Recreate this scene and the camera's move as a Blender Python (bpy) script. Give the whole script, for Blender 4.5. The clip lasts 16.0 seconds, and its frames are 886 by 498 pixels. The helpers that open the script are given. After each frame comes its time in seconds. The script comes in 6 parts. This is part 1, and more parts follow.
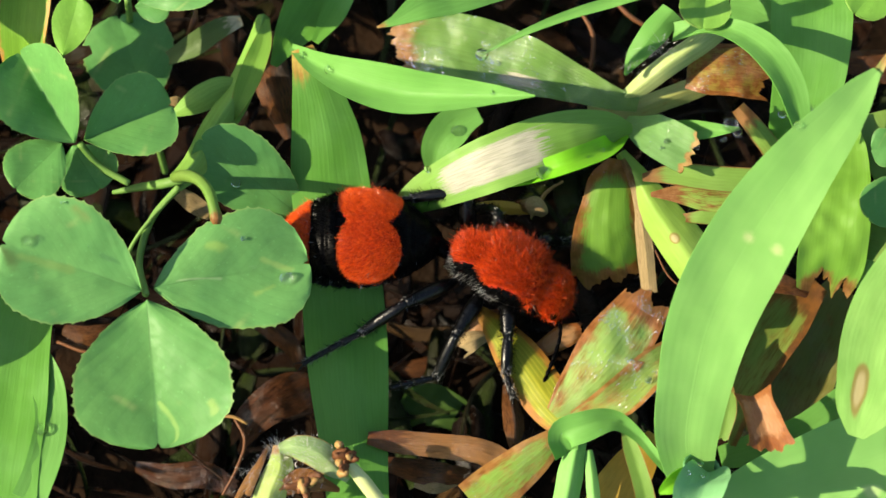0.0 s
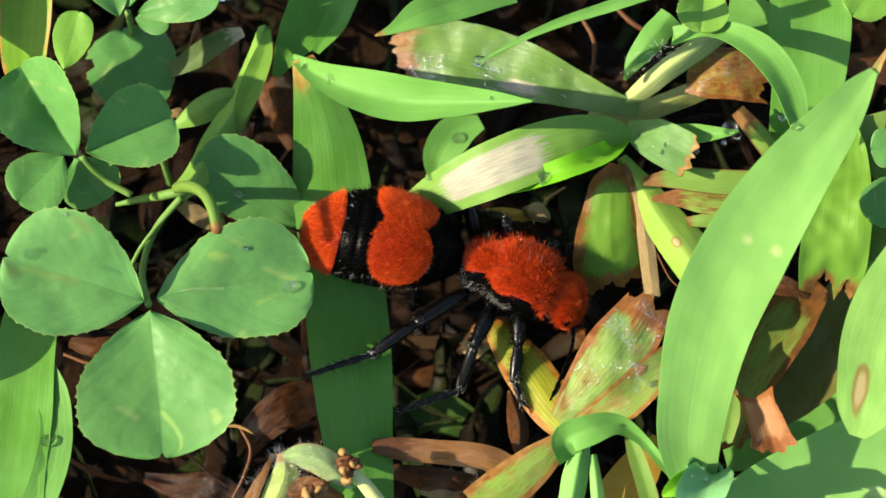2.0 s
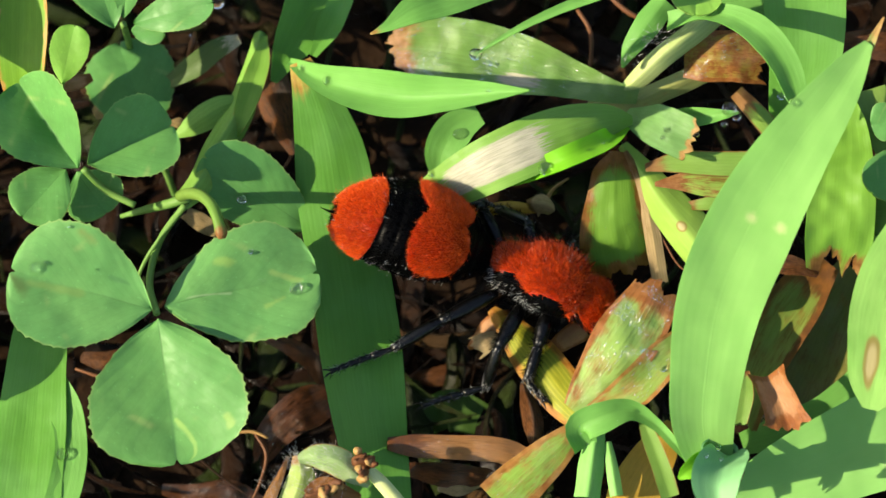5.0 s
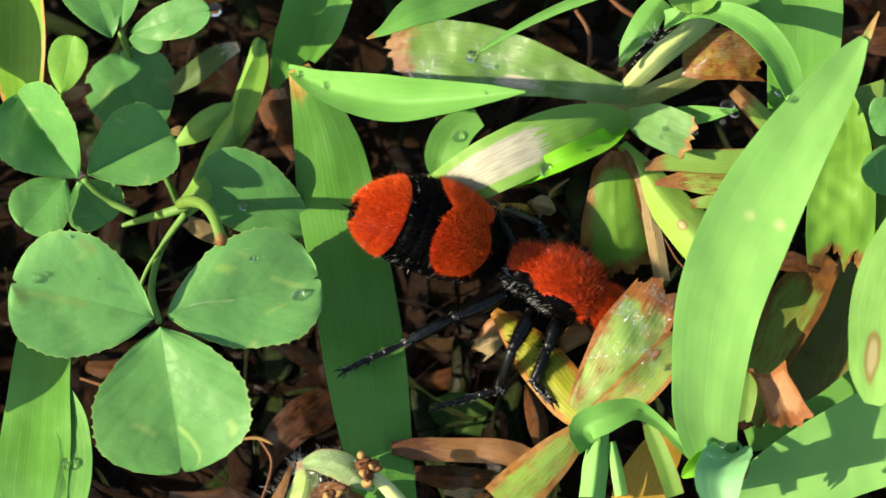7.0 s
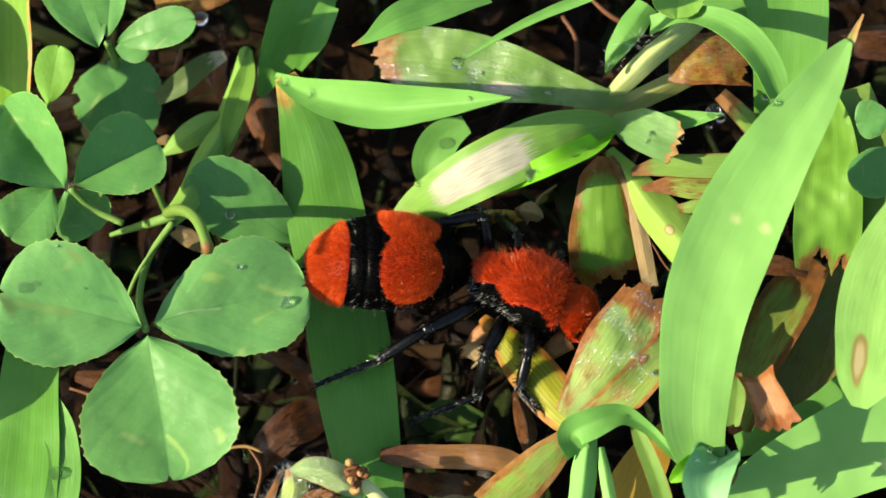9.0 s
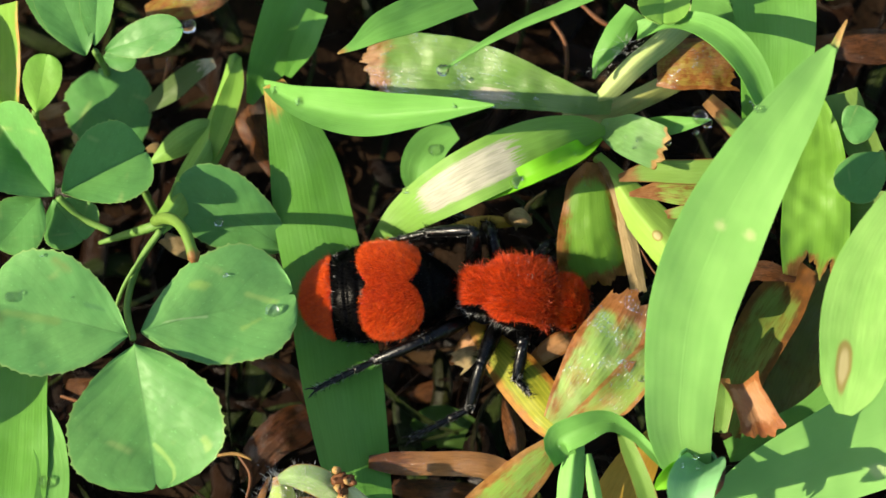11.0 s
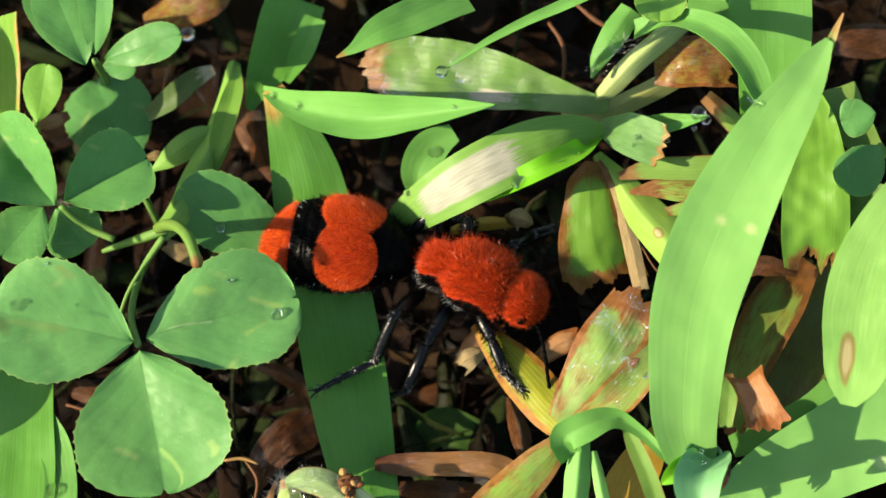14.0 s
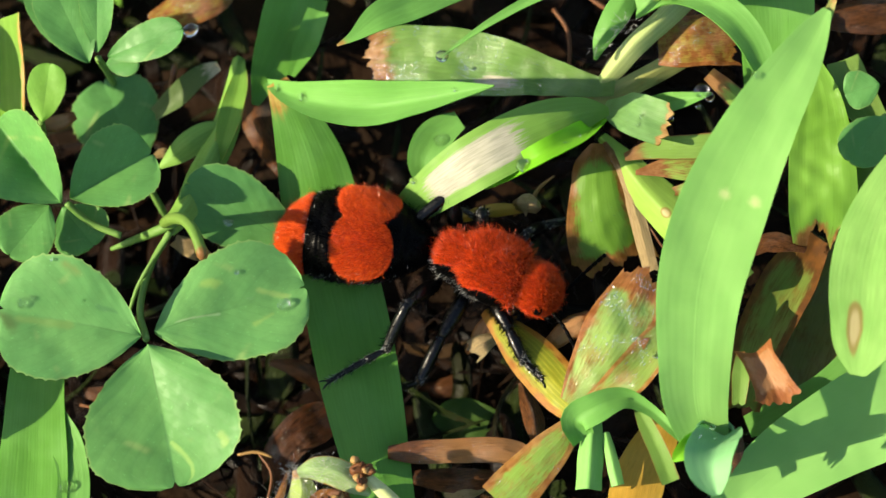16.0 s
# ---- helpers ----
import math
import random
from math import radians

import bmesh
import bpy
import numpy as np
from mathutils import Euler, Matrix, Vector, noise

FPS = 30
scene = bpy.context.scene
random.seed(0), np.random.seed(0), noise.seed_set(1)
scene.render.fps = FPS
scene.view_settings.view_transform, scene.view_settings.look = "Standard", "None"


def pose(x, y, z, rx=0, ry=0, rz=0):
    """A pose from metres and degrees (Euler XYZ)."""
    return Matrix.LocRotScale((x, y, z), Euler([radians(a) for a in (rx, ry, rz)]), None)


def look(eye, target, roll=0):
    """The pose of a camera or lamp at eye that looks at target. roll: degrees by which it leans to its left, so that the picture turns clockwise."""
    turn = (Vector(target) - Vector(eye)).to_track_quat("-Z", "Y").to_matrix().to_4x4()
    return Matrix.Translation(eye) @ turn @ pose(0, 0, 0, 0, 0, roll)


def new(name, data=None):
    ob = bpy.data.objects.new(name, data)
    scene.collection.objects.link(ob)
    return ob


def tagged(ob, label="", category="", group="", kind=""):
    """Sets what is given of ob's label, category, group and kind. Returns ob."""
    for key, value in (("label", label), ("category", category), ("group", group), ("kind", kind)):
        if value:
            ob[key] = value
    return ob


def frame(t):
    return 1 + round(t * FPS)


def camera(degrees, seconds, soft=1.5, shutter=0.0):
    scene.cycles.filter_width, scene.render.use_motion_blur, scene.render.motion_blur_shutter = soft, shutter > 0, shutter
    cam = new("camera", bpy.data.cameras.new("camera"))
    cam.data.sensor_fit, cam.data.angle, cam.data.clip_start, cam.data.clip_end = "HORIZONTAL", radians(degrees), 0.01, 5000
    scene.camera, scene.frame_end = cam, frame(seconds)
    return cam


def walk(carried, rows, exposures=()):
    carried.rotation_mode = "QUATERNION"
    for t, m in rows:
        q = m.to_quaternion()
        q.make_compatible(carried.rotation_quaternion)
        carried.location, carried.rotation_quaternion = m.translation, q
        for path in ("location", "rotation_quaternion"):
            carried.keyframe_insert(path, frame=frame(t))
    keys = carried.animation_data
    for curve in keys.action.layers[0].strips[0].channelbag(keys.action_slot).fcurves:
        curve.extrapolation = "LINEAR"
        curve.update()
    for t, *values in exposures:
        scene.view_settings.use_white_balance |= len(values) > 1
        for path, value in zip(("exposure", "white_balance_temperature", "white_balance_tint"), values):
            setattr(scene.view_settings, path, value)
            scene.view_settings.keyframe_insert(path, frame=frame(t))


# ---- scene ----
MM = 0.001
PATH = [
    (0, look((0.000552, -0.083398, 0.261749), (7e-06, -0.001047, 0.015136), 0.233)),
    (0.5, look((0.002531, -0.083347, 0.262107), (4.2e-05, -0.000982, 0.015511), -1.135)),
    (1, look((0.004932, -0.083138, 0.262364), (7e-05, -0.000906, 0.015758), -2.924)),
    (1.5, look((0.004587, -0.083664, 0.26238), (2.2e-05, -0.000898, 0.015947), -2.879)),
    (2, look((0.005202, -0.085076, 0.26189), (-1.4e-05, -0.00087, 0.015959), -3.585)),
    (2.5, look((0.006964, -0.085782, 0.261467), (-5.5e-05, -0.000825, 0.015839), -5.055)),
    (3, look((0.008347, -0.085328, 0.261508), (-0.000133, -0.000813, 0.015774), -6.510)),
    (3.5, look((0.007484, -0.085848, 0.261387), (-0.000291, -0.000888, 0.015783), -6.472)),
    (4, look((0.007158, -0.087568, 0.260761), (-0.000438, -0.000998, 0.015715), -6.784)),
    (6.5, look((0.009047, -0.089978, 0.260241), (-0.000594, -0.001254, 0.016038), -9.737)),
    (7, look((0.010519, -0.0895, 0.260379), (-0.000323, -0.001127, 0.016099), -10.648)),
    (7.5, look((0.010917, -0.088959, 0.26055), (-0.0001, -0.001011, 0.016125), -10.906)),
    (8, look((0.010931, -0.089518, 0.260407), (0.000144, -0.00094, 0.016198), -10.826)),
    (8.5, look((0.010342, -0.090202, 0.260273), (0.000323, -0.000897, 0.016298), -10.390)),
    (9, look((0.01304, -0.090567, 0.25986), (0.000618, -0.000772, 0.016175), -11.921)),
    (11.5, look((0.019586, -0.088972, 0.259927), (0.001699, -0.000325, 0.016161), -15.521)),
    (12, look((0.018844, -0.08872, 0.260552), (0.001781, -0.000362, 0.016623), -15.111)),
    (12.5, look((0.018814, -0.088147, 0.260933), (0.001785, -0.00033, 0.016806), -15.293)),
    (13, look((0.019234, -0.088145, 0.261054), (0.001749, -0.000335, 0.016956), -15.791)),
    (13.5, look((0.017566, -0.09033, 0.260607), (0.00165, -0.000484, 0.017143), -14.892)),
    (14, look((0.018296, -0.091567, 0.260181), (0.001547, -0.000651, 0.017171), -15.679)),
    (14.5, look((0.019588, -0.09392, 0.259074), (0.00145, -0.000835, 0.016987), -16.595)),
    (15, look((0.02313, -0.095401, 0.257725), (0.00136, -0.000934, 0.016474), -18.917)),
    (15.5, look((0.025359, -0.097966, 0.25606), (0.001242, -0.001049, 0.016006), -20.233)),
    (16, look((0.024263, -0.098489, 0.256075), (0.001046, -0.001338, 0.016028), -20.149)),
]

cam = camera(13.0, 16.0, soft=1.5)
# close focus on the ant: a shallow depth of field
cam.data.dof.use_dof, cam.data.dof.focus_distance, cam.data.dof.aperture_fstop = True, 0.2645, 44.0
walk(cam, PATH, exposures=[(0.0, 1.65, 7200, 10), (4.2, 1.65, 7200, 10), (7.0, 1.71, 7200, 10), (9.0, 1.71, 7200, 10), (11.5, 1.65, 7200, 10), (16.0, 1.65, 7200, 10)])

# ---- light: low morning sun and clear sky ----
SUN_AZ, SUN_EL = radians(188), radians(32)
sun_way = Vector((math.cos(SUN_AZ) * math.cos(SUN_EL), math.sin(SUN_AZ) * math.cos(SUN_EL), math.sin(SUN_EL)))
sun = new("sun", bpy.data.lights.new("sun", "SUN"))
sun.data.energy, sun.data.angle, sun.data.color = 3.95, radians(0.53), (1.0, 0.92, 0.74)
sun.matrix_world = look(sun_way, (0, 0, 0))
world = bpy.data.worlds.new("sky")
scene.world = world
world.use_nodes = True
sky = world.node_tree.nodes.new("ShaderNodeTexSky")
sky.sky_type, sky.sun_disc, sky.sun_elevation, sky.sun_rotation = "NISHITA", False, SUN_EL, math.pi / 2 - SUN_AZ
world.node_tree.links.new(sky.outputs[0], world.node_tree.nodes["Background"].inputs[0])
world.node_tree.nodes["Background"].inputs[1].default_value = 0.1


# ---- materials ----
class Nodes:
    """A material's node tree with short calls."""

    def __init__(self, name):
        self.mat = bpy.data.materials.new(name)
        self.mat.use_nodes = True
        self.tree = self.mat.node_tree
        self.tree.nodes.clear()
        self.out = self.tree.nodes.new("ShaderNodeOutputMaterial")

    def put(self, socket, value):
        if isinstance(value, bpy.types.NodeSocket):
            self.tree.links.new(value, socket)
        elif value is not None:
            if isinstance(value, (tuple, list)) and len(value) == 3 and socket.type == "RGBA":
                value = (*value, 1)
            socket.default_value = value

    def node(self, kind, out=0, **given):
        n = self.tree.nodes.new(kind)
        for key, value in given.items():
            if key.startswith("i_"):
                self.put(n.inputs[int(key[2:])], value)
            elif key == "op":
                n.operation = value
            elif key == "clamp":
                n.use_clamp = value
            else:
                self.put(n.inputs[key.replace("_", " ")], value)
        return n.outputs[out]

    def math(self, op, a, b=None, c=None, clamp=False):
        return self.node("ShaderNodeMath", op=op, i_0=a, i_1=b, i_2=c, clamp=clamp)

    def ramp(self, x, a, b, lo=0.0, hi=1.0):
        n = self.tree.nodes.new("ShaderNodeMapRange")
        n.interpolation_type = "SMOOTHSTEP"
        for k, v in enumerate((x, a, b, lo, hi)):
            self.put(n.inputs[k], v)
        return n.outputs[0]

    def mix(self, fac, a, b):
        n = self.tree.nodes.new("ShaderNodeMix")
        n.data_type = "RGBA"
        self.put(n.inputs[0], fac), self.put(n.inputs[6], a), self.put(n.inputs[7], b)
        return n.outputs[2]

    def noise(self, scale, detail=3.0, rough=0.55, vec=None):
        return self.node("ShaderNodeTexNoise", Vector=vec, Scale=scale, Detail=detail, Roughness=rough)

    def bump(self, height, strength, distance):
        return self.node("ShaderNodeBump", Strength=strength, Distance=distance, Height=height)

    def finish(self, shader):
        self.tree.links.new(shader, self.out.inputs[0])
        return self.mat


def leaf_material(name, base, alt, rib=0.25, ribs=9, dead=None, dead_alt=None, amount=-1.0, head=0.0, tail=0.0, edge=0.0,
                  pale=None, pale_span=(0, 0, 0, 0), rough=0.5, wet=0.0, thin=0.42, clover=False, spot=None, streaks=0.35, pale_spots=False, lengthwise=0.0, marks=(), scars=(), ridges=None, patch=5.0):
    """Leaf tissue: ribs along the blade, mottling, withered parts from the ends, margins and blotches, light through it."""
    k = Nodes(name)
    uv = k.node("ShaderNodeUVMap")
    sep = k.tree.nodes.new("ShaderNodeSeparateXYZ")
    k.put(sep.inputs[0], uv)
    u, v = sep.outputs[0], sep.outputs[1]
    obj = k.node("ShaderNodeTexCoord", out=3)
    side = k.math("ABSOLUTE", k.math("SUBTRACT", u, 0.5))
    large, fine = k.noise(190.0, 3.0, vec=obj), k.noise(1500.0, 3.0, vec=obj)
    stretch = k.node("ShaderNodeVectorMath", op="MULTIPLY", i_0=uv, i_1=(7.0, 1.6, 1.0))
    streak = k.noise(6.0, 4.0, 0.6, vec=stretch)
    if clover:
        line = k.math("SINE", k.math("MULTIPLY", k.math("SUBTRACT", v, k.math("MULTIPLY", side, 1.1)), 62.0))
        ribbing = k.math("MULTIPLY", k.ramp(line, 0.3, 1.0), k.ramp(large, 0.35, 0.65, 0.15, 0.8))
        middle = k.ramp(side, 0.0, 0.022, 1.0, 0.0)
        ribbing = k.math("MAXIMUM", ribbing, middle)
    else:
        wobble = k.math("ADD", u, k.math("MULTIPLY", k.math("SUBTRACT", streak, 0.5), 0.03))
        line = k.math("SINE", k.math("MULTIPLY", wobble, ribs * 6.2832))
        small = k.math("SINE", k.math("MULTIPLY", wobble, ribs * 3.3 * 6.2832))
        ribbing = k.math("ADD", k.math("MULTIPLY", k.ramp(line, -0.2, 1.0), 0.62), k.math("MULTIPLY", k.ramp(small, -1.0, 1.0), 0.38))
        ribbing = k.math("MAXIMUM", ribbing, k.ramp(side, 0.0, 0.03, 1.0, 0.0))
    colour = k.mix(k.ramp(large, 0.32, 0.68), base, alt)
    colour = k.mix(k.math("MULTIPLY", ribbing, rib), colour, tuple(min(1, c * 1.5 + 0.015) for c in base))
    colour = k.mix(k.ramp(streak, 0.35, 0.75, 0.0, streaks if not clover else 0.12), colour, tuple(c * 0.62 for c in base))
    for mark_u, mark_v in marks:
        away = k.node("ShaderNodeVectorMath", out=1, op="DISTANCE", i_0=k.node("ShaderNodeVectorMath", op="MULTIPLY", i_0=uv, i_1=(1.0, 5.0, 0.0)), i_1=(mark_u, mark_v * 5.0, 0.0))
        away = k.math("ADD", away, k.math("MULTIPLY", k.math("SUBTRACT", fine, 0.5), 0.1))
        colour = k.mix(k.ramp(away, 0.01, 0.1, 0.7, 0.0), colour, (0.5, 0.55, 0.25))
    if pale_spots:
        colour = k.mix(k.ramp(k.noise(300.0, 1.0, vec=obj), 0.71, 0.77, 0.0, 0.55), colour, (0.5, 0.6, 0.28))
    if clover:
        colour = k.mix(k.ramp(k.noise(750.0, 5.0, 0.65, vec=obj), 0.35, 0.75, 0.0, 0.5), colour, tuple(c * 0.68 for c in base))
        colour = k.mix(k.ramp(k.noise(3200.0, 2.0, 0.5, vec=obj), 0.66, 0.74, 0.0, 0.35), colour, tuple(c * 1.8 for c in base))
        mark = k.math("MULTIPLY", k.ramp(k.math("ABSOLUTE", k.math("SUBTRACT", v, k.math("ADD", 0.82, k.math("MULTIPLY", side, -0.75)))), 0.0, 0.05, 1.0, 0.0),
                      k.ramp(k.noise(420.0, 2.0, vec=obj), 0.5, 0.66))
        colour = k.mix(k.math("MULTIPLY", mark, 0.4), colour, (0.34, 0.42, 0.14))
        scuff = k.ramp(k.noise(9.0, 5.0, 0.7, vec=k.node("ShaderNodeVectorMath", op="MULTIPLY", i_0=uv, i_1=(2.0, 0.55, 1.0))), 0.62, 0.74, 0.0, 0.22)
        colour = k.mix(scuff, colour, (0.26, 0.4, 0.2))
        colour = k.mix(k.math("MULTIPLY", k.ramp(k.math("ABSOLUTE", k.math("ADD", k.math("SUBTRACT", u, 0.5), k.math("MULTIPLY", k.math("SUBTRACT", large, 0.5), 0.05))), 0.003, 0.016, 0.5, 0.0), k.ramp(v, 0.15, 0.75, 1.0, 0.15)), colour, tuple(c * 0.45 for c in base))
        colour = k.mix(k.math("MULTIPLY", k.ramp(line, 0.6, 1.0), 0.16), colour, tuple(c * 0.6 for c in base))
        colour = k.mix(k.ramp(side, 0.482, 0.5, 0.0, 0.5), colour, (0.3, 0.38, 0.12))
    if pale:
        u0, u1, v0, v1 = pale_span
        inside = k.math("MULTIPLY", k.math("MULTIPLY", k.ramp(u, u0 - 0.1, u0 + 0.06), k.ramp(u, u1 - 0.06, u1 + 0.1, 1.0, 0.0)),
                        k.math("MULTIPLY", k.ramp(v, v0 - 0.08, v0 + 0.06), k.ramp(v, v1 - 0.06, v1 + 0.08, 1.0, 0.0)))
        inside = k.ramp(k.math("ADD", inside, k.math("MULTIPLY", k.math("SUBTRACT", streak, 0.5), 2.4)), 0.3, 0.75)
        colour = k.mix(inside, colour, k.mix(k.ramp(streak, 0.3, 0.7), pale, tuple(c * 0.6 for c in pale)))
    if dead:
        blotch = k.noise(patch, 4.0, 0.6, vec=k.node("ShaderNodeVectorMath", op="MULTIPLY", i_0=uv, i_1=(0.9, 1.5, 1.0)))
        near = k.math("MULTIPLY", k.math("SUBTRACT", k.math("ADD", k.math("MULTIPLY", streak, 0.35 + lengthwise), k.math("MULTIPLY", blotch, 1.1 - lengthwise)), 0.72), 3.4)
        near = k.math("ADD", near, amount)
        if head:
            near = k.math("ADD", near, k.ramp(v, 0.0, head, 2.2, 0.0))
        if tail:
            near = k.math("ADD", near, k.ramp(v, 1.0 - tail, 1.0, 0.0, 2.2))
        if edge:
            near = k.math("ADD", near, k.ramp(side, 0.5 - edge, 0.5, 0.0, 1.8))
        mask = k.ramp(near, -0.3, 0.7)
        brown = k.mix(k.ramp(fine, 0.3, 0.7), dead, dead_alt or tuple(c * 0.5 for c in dead))
        brown = k.mix(k.ramp(streak, 0.45, 0.7, 0.0, 0.6), brown, tuple(c * 0.45 for c in dead))
        colour = k.mix(mask, colour, brown)
    if spot:
        d = k.node("ShaderNodeVectorMath", out=1, op="DISTANCE", i_0=k.node("ShaderNodeVectorMath", op="MULTIPLY", i_0=uv, i_1=(1.0, spot[2], 0.0)), i_1=(spot[0], spot[1] * spot[2], 0.0))
        d = k.math("ADD", d, k.math("MULTIPLY", k.math("SUBTRACT", large, 0.5), 0.14))
        colour = k.mix(k.ramp(d, spot[3] * 0.75, spot[3], 0.85, 0.0), colour, (0.24, 0.15, 0.05))
        colour = k.mix(k.ramp(d, spot[3] * 0.4, spot[3] * 0.7, 0.8, 0.0), colour, (0.42, 0.36, 0.18))
    for (u0, v0), (u1, v1), wide, tone in scars:
        length = math.hypot(u1 - u0, v1 - v0)
        way = ((u1 - u0) / length, (v1 - v0) / length, 0.0)
        arm = k.node("ShaderNodeVectorMath", op="SUBTRACT", i_0=uv, i_1=(u0, v0, 0.0))
        reach = k.math("MINIMUM", k.math("MAXIMUM", k.node("ShaderNodeVectorMath", out=1, op="DOT_PRODUCT", i_0=arm, i_1=way), 0.0), length)
        foot = k.node("ShaderNodeVectorMath", op="SCALE", i_0=way)
        k.put(foot.node.inputs["Scale"], reach)
        away = k.node("ShaderNodeVectorMath", out=1, op="DISTANCE", i_0=arm, i_1=foot)
        away = k.math("ADD", away, k.math("MULTIPLY", k.math("SUBTRACT", k.noise(700.0, 4.0, 0.6, vec=obj), 0.5), wide * 2.2))
        colour = k.mix(k.ramp(away, 0.0, wide * 1.2, 0.5, 0.0), colour, tone)
    relief = k.math("ADD", k.math("MULTIPLY", ribbing, 0.6 if not clover else -0.4), k.math("MULTIPLY", fine, 0.5 + wet))
    if clover:
        relief = k.math("ADD", relief, k.math("MULTIPLY", k.noise(480.0, 3.0, 0.6, vec=obj), 1.3))
    if ridges:
        relief = k.math("ADD", relief, k.math("MULTIPLY", streak, ridges))
    wrinkle = k.math("ADD", k.noise(5200.0, 2.0, 0.6, vec=obj), k.math("MULTIPLY", k.noise(1700.0, 3.0, 0.6, vec=obj), 0.8))
    wetness = k.ramp(k.noise(520.0, 3.0, vec=obj), 0.4, 0.6, 0.0, wet)
    shader = k.node("ShaderNodeBsdfPrincipled", Base_Color=colour, Roughness=k.ramp(fine, 0.3, 0.7, rough - 0.07, rough + 0.12),
                    Normal=k.bump(relief, min(1.0, 0.3 + 0.3 * wet + 0.1 * (ridges or 0)), 0.00005 if not ridges else 0.00009), Specular_IOR_Level=0.1 if dead and amount > -0.5 else 0.2,
                    Coat_Weight=wetness, Coat_Roughness=0.13, Coat_Normal=k.bump(wrinkle, 1.0, 0.0002))
    through_leaf = k.node("ShaderNodeBsdfTranslucent", Color=k.mix(0.55, colour, (0.23, 0.5, 0.045) if not dead or amount < 0 else colour))
    return k.finish(k.node("ShaderNodeMixShader", i_0=thin, i_1=shader, i_2=through_leaf))


